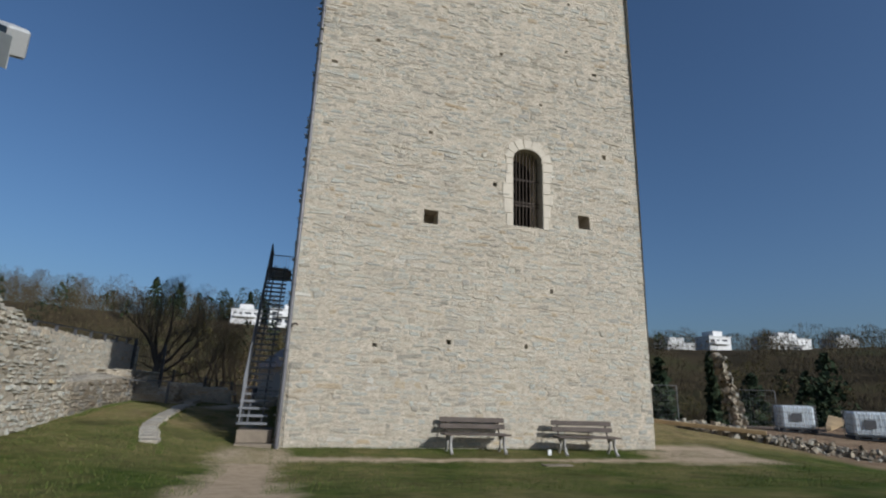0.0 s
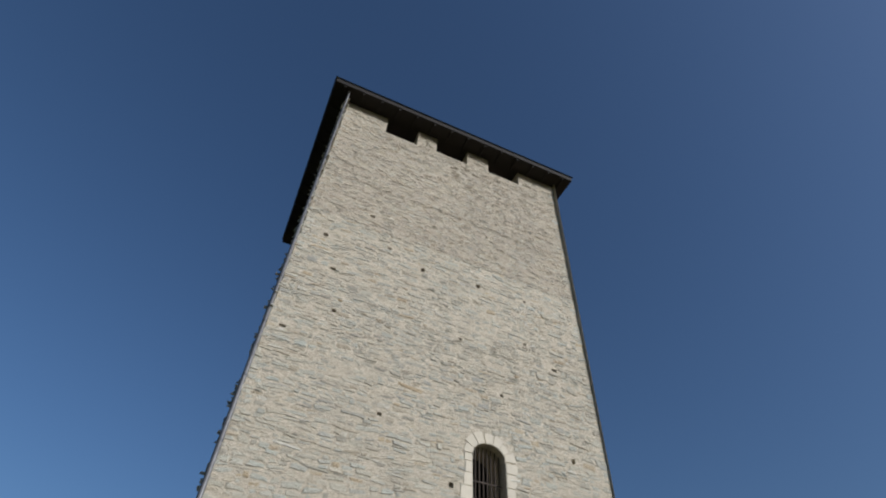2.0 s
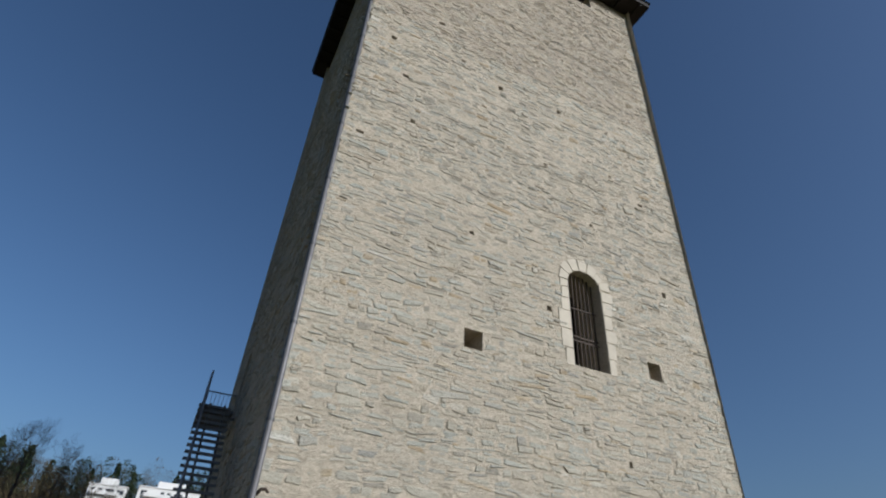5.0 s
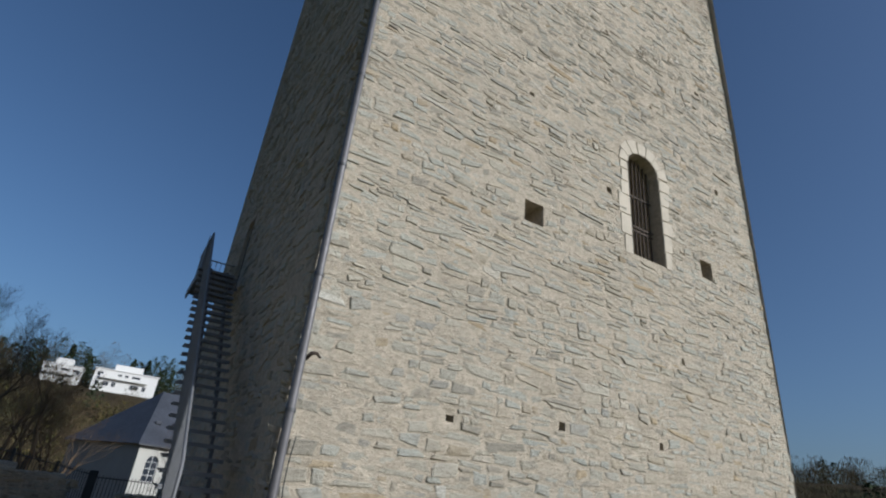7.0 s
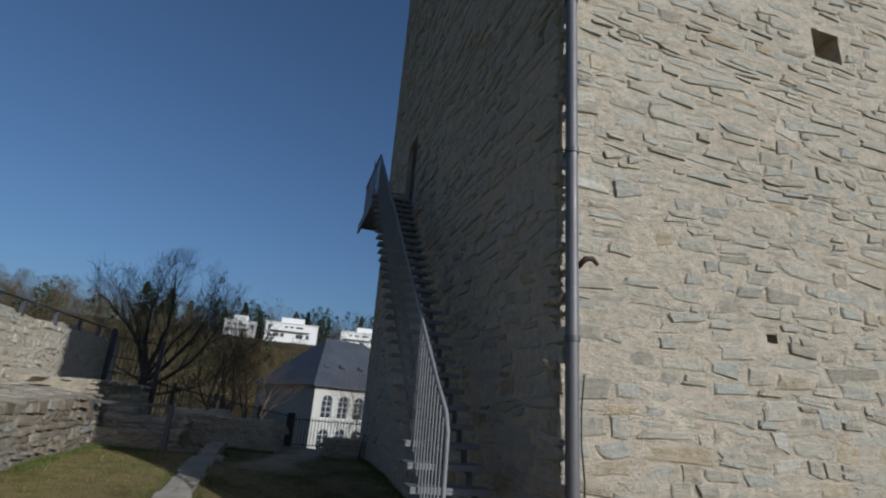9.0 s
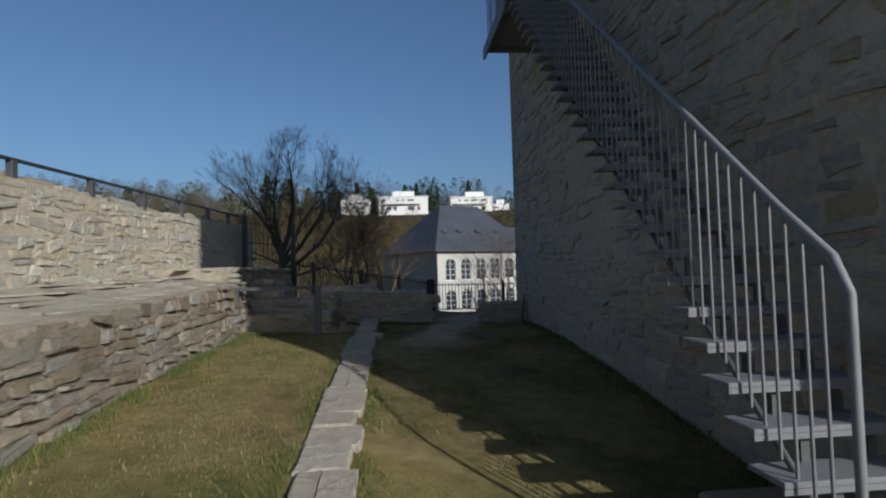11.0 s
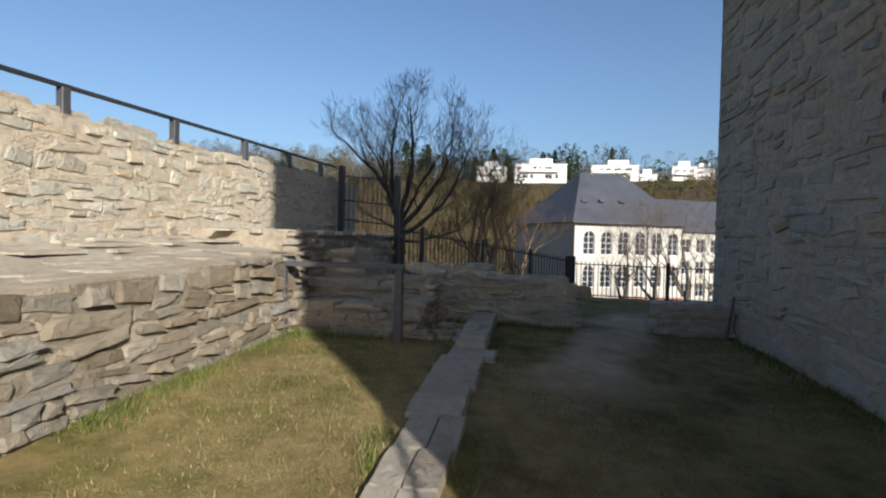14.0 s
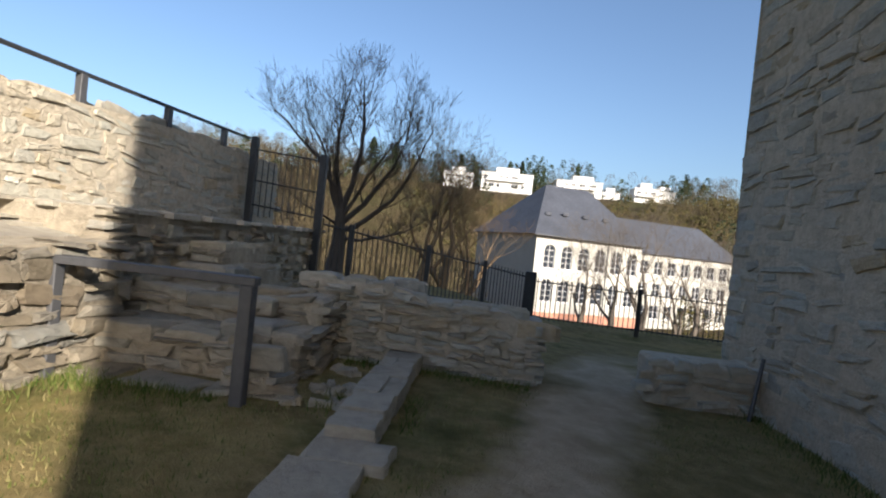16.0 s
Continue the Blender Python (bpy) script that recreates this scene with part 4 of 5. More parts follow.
# stems: lean at foot and tip in degrees, length, radius, foot height
for lean0, lean1, ln, rad, z0 in ((-10, -58, 4.5, 0.11, 2.8), (-12, 8, 4.2, 0.11, 3.3), (10, 0, 4.7, 0.12, 3.4), (52, -4, 4.6, 0.11, 3.0), (66, 8, 4.7, 0.10, 2.8), (86, 44, 3.4, 0.065, 2.6), (-52, -64, 2.2, 0.05, 2.9), (-16, -30, 3.9, 0.08, 3.2), (34, 30, 3.8, 0.08, 3.1)):
    p, pts, rads, n = Vector((tx + 0.03, ty, z0)), [], [], 9
    turn = r.uniform(-0.5, 0.5)
    for i in range(n + 1):
        pts.append(p.copy())
        rads.append(rad * (1 - 0.86 * i / n))
        lean = radians(lerp(lean0, lean1, i / n) + r.uniform(-11, 11))
        d = Vector((math.sin(lean), turn * abs(math.sin(lean)) + r.uniform(-0.14, 0.14), math.cos(lean))).normalized()
        if i > 1:
            for _ in range(3 if i > 4 else 2 if i > 2 else 1):
                off = Vector((r.uniform(-1, 1), r.uniform(-1, 1), r.uniform(-0.1, 0.5))).normalized()
                grow(limbs, twigs, p, (d + off * r.uniform(0.7, 1.3)).normalized(), r.uniform(0.7, 1.25) * (1.1 - 0.35 * i / n), rads[-1] * 0.42, 3, r)
        p = p + d * ln / n
    limbs.tube(pts, rads, 7, caps=False)
part("trunk", limbs, BARK, tree, recalc=False)
part("crown", twigs, TWIG, tree, "fine bare twigs", recalc=False)


def small_tree(x, y, h, seed, name="tree", label="slender bare tree below the fence", bark=PALE_BARK):
    t = thing(name, label, "tree")
    lb, tw = Build(), Build()
    r = random.Random(seed)
    z = ground_z(x, y)
    grow(lb, tw, Vector((x, y, z - 0.2)), Vector((0.05, 0, 1)), h * 0.4, h * 0.036, 0, r)
    part("trunk", lb, bark, t, recalc=False)
    part("crown", tw, bark, t, "thin bare twigs", recalc=False)


for i, (x, y, h) in enumerate(((5.6, 72, 12), (8.4, 70, 13), (11.5, 73, 14), (14.0, 70, 12), (17.5, 76, 13), (20.5, 74, 12), (24, 78, 13), (-14, 52, 11))):
    small_tree(x, y, h, 60 + i)
for i, (x, y, h) in enumerate(((-5.3, 45, 9.5), (-6.6, 47, 10), (-4.4, 48, 9))):
    small_tree(x, y, h, 80 + i, label="brown bushy bare tree behind the fence", bark=OCHRE_TWIG)


def foliage(b, x, y, z, w, h, n, size, r, cone=False, base=0.15, twiggy=False):
    """A loose cloud of small leaf facets with an uneven outline."""
    for _ in range(n):
        t = r.random() ** (1.15 if cone else 0.9)
        zz = z + h * (base + (1 - base) * t)
        rad = w * ((1 - t) ** 0.75 * (0.85 + 0.2 * math.sin(t * 23)) + 0.03) if cone else w * math.sin(math.pi * (0.12 + 0.83 * t)) ** 0.7
        a = r.uniform(0, 2 * math.pi)
        q = rad * math.sqrt(r.random()) * (0.75 + 0.25 * math.sin(a * 3 + x) + 0.15 * r.random())
        c = Vector((x + q * math.cos(a), y + q * math.sin(a), zz))
        u = Vector((r.uniform(-1, 1), r.uniform(-1, 1), r.uniform(-1, 1))).normalized() * size * r.uniform(0.5, 1.2)
        v = Vector((r.uniform(-1, 1), r.uniform(-1, 1), r.uniform(-1, 1))).normalized() * size * r.uniform(0.4, 1.0)
        if twiggy:
            u, v = Vector((u.x * 0.7, u.y * 0.7, abs(u.z) + size * 0.8)) * 1.25, v * 0.16
        b.add([c - u * 0.6, c + v, c + u * 0.6, c - v * 0.6], [(0, 1, 2, 3)])


def conifer(x, y, h, w, seed, label="dark evergreen conifer on the hillside"):
    t = thing("conifer_tree", label, "tree")
    z = ground_z(x, y) - 0.3
    r = random.Random(seed)
    part("trunk", Build().tube([(x, y, z), (x, y, z + h * 0.85)], [h * 0.018 + 0.05, 0.03], 6), BARK, t)
    b = Build()
    foliage(b, x, y, z, w * 1.35, h, 620, h * 0.06, r, True, 0.06)
    part("crown", b, CONIFER, t, recalc=False)


r = random.Random(31)
for x, y, h, w in ((27, 231, 13, 2.4), (33, 236, 9, 2.2), (-19, 238, 13, 3.4), (-13, 240, 11, 3.2), (-26, 236, 10, 3), (1, 240, 12, 3.6), (6, 242, 13, 3.6), (11, 243, 10, 3.6), (15, 241, 11, 3),
                   (-48, 205, 15, 4), (-41, 210, 14, 4), (38, 243, 8, 3), (66, 225, 10, 4), (73, 228, 9, 4), (61, 232, 8, 3.4)):
    conifer(x, y, h, w, int(x * 7 + y))
for x, y, h, w in ((47.3, 53, 13, 1.3), (39.5, 52, 11.5, 2.6), (42.5, 55, 10.5, 2.4), (56, 58, 9, 3.0), (62, 62, 13, 4.0), (80, 66, 12, 4.5), (86, 74, 14, 4.5), (70, 72, 11, 4.0), (98, 80, 16, 5), (31, 47, 9, 2.6)):
    conifer(x, y, h, w, int(x * 5 + y), "dark evergreen tree beyond the building site")


def woods(name, label, material, spots, w, h, n, size, seed):
    b, r = Build(), random.Random(seed)
    for x, y in spots:
        s = r.uniform(0.7, 1.25)
        foliage(b, x, y, ground_z(x, y) - 0.5, w * s, h * s, int(n * 1.5) if material is BARE_WOOD else n, size, r, False, 0.05, material is BARE_WOOD)
    return tagged(part(name, b, material, recalc=False), label, "woodland", kind="stuff")


def scatter(n, seed, ok, x0, x1, y0, y1):
    r, out = random.Random(seed), []
    while len(out) < n:
        x, y = r.uniform(x0, x1), r.uniform(y0, y1)
        if ok(x, y):
            out.append((x, y))
    return out


HOUSES = [(-18.5, 222, 11, 8, 5.2), (0, 220, 19, 10, 6.5), (27.5, 226, 17, 9, 5.6), (52, 224, 9, 8, 4.5), (60, 230, 8, 8, 4.2), (44, 250, 8, 8, 5), (215, 190, 24, 10, 5.5), (160, 172, 10, 8, 5), (166, 200, 16, 9, 4.5), (262, 200, 14, 9, 4)]
clear = lambda x, y: all(abs(x - hx) > hw / 2 + 5 or not -26 < y - hy < hd + 3 for hx, hy, hw, hd, _ in HOUSES)
ring = lambda x, y: 105 < math.hypot(x, y - 10) < 330 and clear(x, y) and not (-20 < x < 55 and y < 150)
woods("far_woods", "brown leafless woodland on the hillside", BARE_WOOD, scatter(900, 3, ring, -330, 120, 60, 330), 5.0, 9.0, 150, 0.6, 4)
woods("far_woods", "tall leafless trees along the ridge", BARE_WOOD, scatter(190, 13, lambda x, y: clear(x, y), -160, 95, 236, 268), 4.5, 13.5, 200, 0.55, 14)
woods("pine_clumps", "dark pine crowns behind the hillside villas", CONIFER, scatter(44, 33, lambda x, y: clear(x, y), -55, 80, 231, 245), 2.8, 12.5, 260, 0.55, 15)
woods("far_woods", "brown and green woodland on the far slope", BARE_WOOD, scatter(500, 8, ring, 120, 420, -60, 330), 6.0, 7.5, 150, 0.7, 5)
woods("shrubs", "yellow-green spring shrubs on the slope", SPRING, scatter(170, 6, lambda x, y: clear(x, y), -30, 75, 150, 225), 2.6, 3.2, 60, 0.55, 9)
woods("shrubs", "brown shrubs on the slope behind the walls", BARE_WOOD, scatter(300, 16, lambda x, y: True, -75, -6, 46, 112), 3.2, 6.5, 330, 0.26, 10)
woods("shrubs", "dense undergrowth below the building site", SPRING, scatter(110, 26, lambda x, y: True, 22, 130, 47, 120), 3.2, 5.0, 300, 0.3, 11)
woods("far_woods", "evergreen patches on the wooded hill", CONIFER, scatter(150, 28, lambda x, y: ring(x, y) and math.hypot(x, y - 10) > 150, -300, 420, 20, 330), 3.6, 9.0, 80, 0.9, 12)
woods("far_woods", "leafless trees on the slope beside the long building", BARE_WOOD, scatter(170, 43, lambda x, y: clear(x, y) and not (y < 125 and x > -14), -90, -6, 108, 205), 4.2, 8.0, 190, 0.45, 16)
woods("shrubs", "ochre shrubs and hedges below the villas", SPRING, scatter(120, 46, lambda x, y: clear(x, y), -10, 80, 140, 212), 3.0, 4.0, 130, 0.4, 17)


# ---- buildings ----
def windows_in(parent, place, normal, openings, frame_w=0.055, arched=False, bars=(1, 2), deep=0.22):
    n = Vector(normal)
    for u0, u1, v0, v1 in openings:
        w = part("window", Build().add([place(u0, v0) - n * deep, place(u1, v0) - n * deep, place(u1, v1) - n * deep, place(u0, v1) - n * deep], [(0, 1, 2, 3)]), GLASS, parent, recalc=False)
        b = Build()

        def strip_(a0, a1, c0, c1):
            q = [place(a0, c0), place(a1, c0), place(a1, c1), place(a0, c1)]
            f, k = [p - n * (deep - 0.07) for p in q], [p - n * (deep + 0.0) for p in q]
            b.add(f + k, [(0, 1, 2, 3), (0, 1, 5, 4), (1, 2, 6, 5), (2, 3, 7, 6), (3, 0, 4, 7)])

        fw = frame_w
        strip_(u0, u0 + fw, v0, v1), strip_(u1 - fw, u1, v0, v1), strip_(u0 + fw, u1 - fw, v0, v0 + fw), strip_(u0 + fw, u1 - fw, v1 - fw, v1)
        for i in range(bars[0]):
            c = lerp(u0, u1, (i + 1) / (bars[0] + 1))
            strip_(c - fw / 2, c + fw / 2, v0 + fw, v1 - fw)
        for i in range(bars[1]):
            c = lerp(v0, v1, (i + 1) / (bars[1] + 1))
            strip_(u0 + fw, u1 - fw, c - fw / 2, c + fw / 2)
        part("frame", b, WHITE_PAINT, w)
        if arched:
            b2, hw, cu = Build(), (u1 - u0) / 2, (u0 + u1) / 2
            sp = v1 - hw
            for i in range(8):
                a0, a1 = math.pi * i / 8, math.pi * (i + 1) / 8
                q = [place(cu - hw * math.cos(a0), sp + hw * math.sin(a0)), place(cu - hw * math.cos(a1), sp + hw * math.sin(a1)),
                     place(cu - hw * math.cos(a1), v1), place(cu - hw * math.cos(a0), v1)]
                b2.add([p - n * 0.004 for p in q] + [p - n * deep * 0.9 for p in q], [(0, 1, 2, 3), (0, 1, 5, 4)])
            part("arch", b2, CREAM, w)
        part("sill", Build().add([p + n * k for k in (0.08, -0.1) for p in (place(u0 - 0.08, v0 - 0.1), place(u1 + 0.08, v0 - 0.1), place(u1 + 0.08, v0), place(u0 - 0.08, v0))],
             [(0, 1, 2, 3), (4, 5, 6, 7), (0, 1, 5, 4), (1, 2, 6, 5), (2, 3, 7, 6), (3, 0, 4, 7)]), WHITE_PAINT, w)


school = thing("school_building", "long cream building with arched windows and a grey slate hipped roof", "building")
S0 = Vector((2.7, 92.0, 0))
SD, SN = Vector((0.90, 0.436, 0)), Vector((0.436, -0.90, 0))
ZB, ZE = -7.5, 5.5


def s_front(u, v):
    p = S0 + SD * u
    return Vector((p.x, p.y, v))


def s_wing(u, v):
    p = S0 + SD * u - SN * 1.2
    return Vector((p.x, p.y, v))


up_w = [(1.4 + 2.75 * i, 3.15 + 2.75 * i, 1.1, 4.3) for i in range(6)]
lo_w = [(1.4 + 2.75 * i, 3.15 + 2.75 * i, -3.4, -0.4) for i in range(6)]
b = Build()
wall_cells(b, s_front, SN, 0, 17.5, ZB, ZE, [(*o, 0.24) for o in up_w + lo_w], 0.4)
for u, v_, z_ in ((0, 20, ZE),):
    p, q = s_front(0, 0), s_front(0, 0) - SN * 20
part("wall", b, CREAM, school, "cream rendered front wall", recalc=False)
# end and back walls, painted darker than the front to stand for shade
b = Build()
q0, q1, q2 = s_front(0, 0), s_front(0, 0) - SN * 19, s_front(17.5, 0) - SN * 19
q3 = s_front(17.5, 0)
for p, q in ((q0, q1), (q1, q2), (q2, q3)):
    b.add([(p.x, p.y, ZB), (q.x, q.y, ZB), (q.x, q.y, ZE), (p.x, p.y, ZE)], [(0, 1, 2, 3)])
part("wall", b, SHADED_RENDER, school, "plain end wall, its shade painted in as a darker grey-brown", recalc=False)
pl = Build()
f0, f1 = s_front(-0.05, ZB) + SN * 0.06, s_front(17.6, ZB) + SN * 0.06
pl.add([f0, f1, f1 + Vector((0, 0, 2.6)), f0 + Vector((0, 0, 2.6)), f0 - SN * 0.1, f1 - SN * 0.1, f1 - SN * 0.1 + Vector((0, 0, 2.6)), f0 - SN * 0.1 + Vector((0, 0, 2.6))],
       [(0, 1, 2, 3), (2, 3, 7, 6), (0, 3, 7, 4), (1, 2, 6, 5)])
part("plinth", pl, RED_PLINTH, school, "red sandstone plinth")
windows_in(school, s_front, SN, up_w, arched=True, bars=(1, 3))
windows_in(school, s_front, SN, lo_w, arched=True, bars=(1, 3))
wing_up = [(18.6 + 2.6 * i, 20.2 + 2.6 * i, 1.6, 3.6) for i in range(7)]
wing_mid = [(18.6 + 2.6 * i, 20.2 + 2.6 * i, -1.6, 0.3) for i in range(7)]
wing_lo = [(18.6 + 2.6 * i, 20.2 + 2.6 * i, -5.0, -3.0) for i in range(7)]
b = Build()
wall_cells(b, s_wing, SN, 17.45, 38, ZB, 4.6, [(*o, 0.24) for o in wing_up + wing_mid + wing_lo], 0.4)
w0, w1 = s_wing(38, 0), s_wing(38, 0) - SN * 14
b.add([(w0.x, w0.y, ZB), (w1.x, w1.y, ZB), (w1.x, w1.y, 4.6), (w0.x, w0.y, 4.6)], [(0, 1, 2, 3)])
part("wall", b, CREAM, school, "cream rendered wing wall", recalc=False)
for ws in (wing_up, wing_mid, wing_lo):
    windows_in(school, s_wing, SN, ws, bars=(1, 1))


def hip(b, p, u0, u1, d0, d1, ze, zr, inset):
    a = [p(u0, ze) + SN * d0, p(u1, ze) + SN * d0, p(u1, ze) - SN * d1, p(u0, ze) - SN * d1]
    m_ = (d1 - d0) / 2
    rdg = [p(u0 + inset, zr) - SN * m_, p(u1 - inset * 0.6, zr) - SN * m_]
    b.add(a + rdg, [(0, 1, 5, 4), (1, 2, 5), (2, 3, 4, 5), (3, 0, 4), (0, 3, 2, 1)])


b = Build()
hip(b, s_front, -0.7, 18.2, 0.7, 19.7, 5.5, 13.6, 7.0)
roof_s = part("roof", b, SLATE, school, "grey slate hipped roof")
part("roof", (lambda bb: (hip(bb, s_wing, 15.0, 38.6, 0.6, 14.6, 4.6, 10.0, 4.0), bb)[1])(Build()), SLATE, school, "grey slate wing roof")
for u, z in ((3.2, 8.6), (6.0, 8.8), (9.4, 8.8), (13, 8.7)):
    p = s_front(u, z) - SN * 2.9
    part("roof_window", Build().box(p.x - 0.4, p.y - 0.3, z - 0.2, p.x + 0.4, p.y + 0.3, z + 0.25, 0.03), SLATE, roof_s)
part("gutter", Build().tube([s_front(-0.7, 5.42) + SN * 0.75, s_front(18.2, 5.42) + SN * 0.75], 0.11, 6), POST_STEEL, school)
part("downpipe", Build().tube([s_front(11.6, -6) + SN * 0.12, s_front(11.6, 8.0) + SN * 0.12], 0.09, 6), POST_STEEL, school)


def house(x, y, w, d, h, seed):
    r = random.Random(seed)
    t = thing("white_house", "white flat-roofed modern villa on the wooded hillside", "house", group="hillside villas")
    z = ground_z(x, y) - 2.5
    top = ground_z(x, y) + h
    fr_ = lambda u, v: Vector((x - w / 2 + u, y, v))
    wins = []
    zz = top - 2.4
    while zz > top - h + 0.2:
        u = 0.8
        while u < w - 2.0:
            ww = r.choice((1.2, 1.8, 2.6))
            if r.random() < 0.75:
                wins.append((u, min(u + ww, w - 0.6), zz, zz + 1.5))
            u += ww + r.uniform(0.7, 1.3)
        zz -= 2.8
    b = Build()
    wall_cells(b, fr_, (0, -1, 0), 0, w, z, top, [(*o, 0.24) for o in wins], 0.3)
    b.add([(x - w / 2, y, z), (x - w / 2, y + d, z), (x - w / 2, y + d, top), (x - w / 2, y, top)], [(0, 1, 2, 3)])
    b.add([(x + w / 2, y, z), (x + w / 2, y + d, z), (x + w / 2, y + d, top), (x + w / 2, y, top)], [(0, 1, 2, 3)])
    b.add([(x - w / 2, y + d, z), (x + w / 2, y + d, z), (x + w / 2, y + d, top), (x - w / 2, y + d, top)], [(0, 1, 2, 3)])
    part("wall", b, WHITE_PAINT, t, recalc=False)
    part("roof", Build().box(x - w / 2 - 0.3, y - 0.4, top, x + w / 2 + 0.3, y + d + 0.3, top + 0.3, 0.03), WHITE_PAINT, t)
    windows_in(t, fr_, (0, -1, 0), wins, bars=(1, 0))
    k = w * 0.45
    x0 = x - w / 2 + r.uniform(0.15, 0.4) * w
    part("upper_storey", Build().box(x0, y + 1.5, top + 0.3, x0 + k, y + d - 0.5, top + 2.4, 0.04), WHITE_PAINT, t)
    bal = part("balcony", Build().box(x - w * 0.4, y - 1.4, top - 2.9, x + w * 0.35, y, top - 2.65, 0.02), WHITE_PAINT, t)
    part("balustrade", Build().box(x - w * 0.4, y - 1.4, top - 2.65, x + w * 0.35, y - 1.34, top - 1.8, 0.0), WHITE_PAINT, bal)


for i, (x, y, w, d, h) in enumerate(HOUSES):
    house(x, y, w, d, h, 70 + i)

# green sports shed below the fence
shed = thing("low_shed", "low green and white flat building below the fence", "building")
part("wall", Build().box(-9, 62, -7, -1.5, 68, -3.4, 0.05), GREEN_PITCH, shed)
part("roof", Build().box(-9.3, 61.7, -3.4, -1.2, 68.3, -3.1, 0.03), WHITE_PAINT, shed)

# ---- building site beside the tower ----
IBC = plain("milky_plastic", (0.62, 0.68, 0.72), 0.4, 0, 0.08, 2, 0.1)
TIMBER = plain("raw_planks", (0.42, 0.30, 0.16), 0.8, 0, 0.25, 10, 0.3)


def ibc_tank(x, y, turn):
    t = thing("water_tank", "white plastic bulk tank in a wire cage on a pallet", "tank", group="bulk tanks on the site")
    W, D, HH = 0.8, 0.68, 1.35
    part("bottle", Build().box(-W + 0.04, -D + 0.04, 0.2, W - 0.04, D - 0.04, HH - 0.02, 0.09), IBC, t)
    part("pallet", Build().box(-W, -D, 0.0, W, D, 0.06, 0.01).box(-W, -D, 0.14, W, D, 0.19, 0.01).box(-W, -D, 0.06, -W + 0.15, D, 0.14).box(W - 0.15, -D, 0.06, W, D, 0.14).box(-0.1, -D, 0.06, 0.1, D, 0.14), DARK_STEEL, t)
    for i in range(9):
        s = lerp(-W, W, i / 8)
        for yy in (-D, D):
            part("cage_bar", Build().tube([(s, yy, 0.19), (s, yy, HH)], 0.011, 4), STEEL, t)
    for i in range(1, 7):
        s = lerp(-D, D, i / 7)
        for xx in (-W, W):
            part("cage_bar", Build().tube([(xx, s, 0.19), (xx, s, HH)], 0.011, 4), STEEL, t)
    for z in (0.4, 0.7, 1.0, HH):
        part("cage_hoop", Build().tube([(-W, -D, z), (W, -D, z), (W, D, z), (-W, D, z), (-W, -D, z)], 0.012, 4), STEEL, t)
    part("label_plate", Build().box(-0.34, -D - 0.02, 0.55, 0.14, -D - 0.012, 0.95), POST_STEEL, t, "dark label plate")
    part("cap", Build().tube([(0, 0, HH - 0.04), (0, 0, HH + 0.03)], 0.14, 12), DARK_STEEL, t)
    t.matrix_world = pose(x, y, ground_z(x, y), 0, 0, turn)


ibc_tank(25.6, 23.2, -30)
ibc_tank(27.7, 21.0, -34)
planks = thing("plank_stack", "leaning stack of raw timber planks on the site", "planks")
for i in range(5):
    part("plank", Build().box(-1.6, -0.12, 0, 1.6, 0.12, 0.04, 0.004, pose(29.4 + 0.1 * i, 23.8 + 0.22 * i, ground_z(29, 24) + 0.3 + 0.05 * i, 0, -9, 20 + 4 * i)), TIMBER, planks)
part("trestle", Build().box(28.6, 23.4, 0.0, 28.8, 25.2, 0.45, 0.02).box(30.3, 23.6, 0.0, 30.5, 25.4, 0.72, 0.02), TIMBER, planks)
beam = thing("timber_beam", "long squared timber lying on the rubble", "beam")
part("beam_body", Build().box(-2.4, -0.09, -0.09, 2.4, 0.09, 0.09, 0.01, pose(18.4, 21.4, ground_z(18.4, 21.4) + 0.28, 4, 3, -48)), TIMBER, beam)


def mesh_panel(x, y, turn, w=2.2, h=2.0):
    t = thing("site_fence_panel", "galvanised wire mesh site fence panel in a concrete foot", "fence panel", group="site fence panels")
    for xx in (0, w):
        part("post", Build().tube([(xx, 0, 0.05), (xx, 0, h)], 0.022, 6), STEEL, t)
    for z in (0.15, h):
        part("rail", Build().tube([(0, 0, z), (w, 0, z)], 0.016, 6), STEEL, t)
    for i in range(1, 15):
        part("wire", Build().tube([(w * i / 15, 0, 0.15), (w * i / 15, 0, h)], 0.004, 3), STEEL, t)
    for i in range(1, 7):
        part("wire", Build().tube([(0, 0, 0.15 + (h - 0.15) * i / 7), (w, 0, 0.15 + (h - 0.15) * i / 7)], 0.004, 3), STEEL, t)
    part("foot", Build().box(-0.35, -0.12, 0, 0.35, 0.12, 0.13, 0.02), CONCRETE, t)
    t.matrix_world = pose(x, y, ground_z(x, y), 0, 0, turn)


for x, y, a in ((17.6, 25.0, 62), (18.7, 27.0, -30), (22.6, 24.4, -42), (23.0, 16.6, -48)):
    mesh_panel(x, y, a)

# ruined pier with ivy
pier = thing("ruined_pier", "leaning ruined stone pier overgrown with ivy", "ruin")
b = Build()
r = random.Random(77)
for i in range(230):
    t_ = r.random()
    c = Vector((23.4 - 1.2 * t_ + r.uniform(-0.32, 0.32) * (1.25 - 0.7 * t_), 24.4 + r.uniform(-0.35, 0.35), 0.2 + 4.6 * t_))
    s = r.uniform(0.16, 0.34)
    m = Matrix.LocRotScale(c, Euler((r.uniform(0, 6), r.uniform(0, 6), r.uniform(0, 6))), (s, s * 0.8, s * 0.7))
    vs, fs = SHAPES[r.randrange(14)]
    b.add([m @ Vector((p[0], p[1], p[2] * 0.5)) for p in vs], fs)
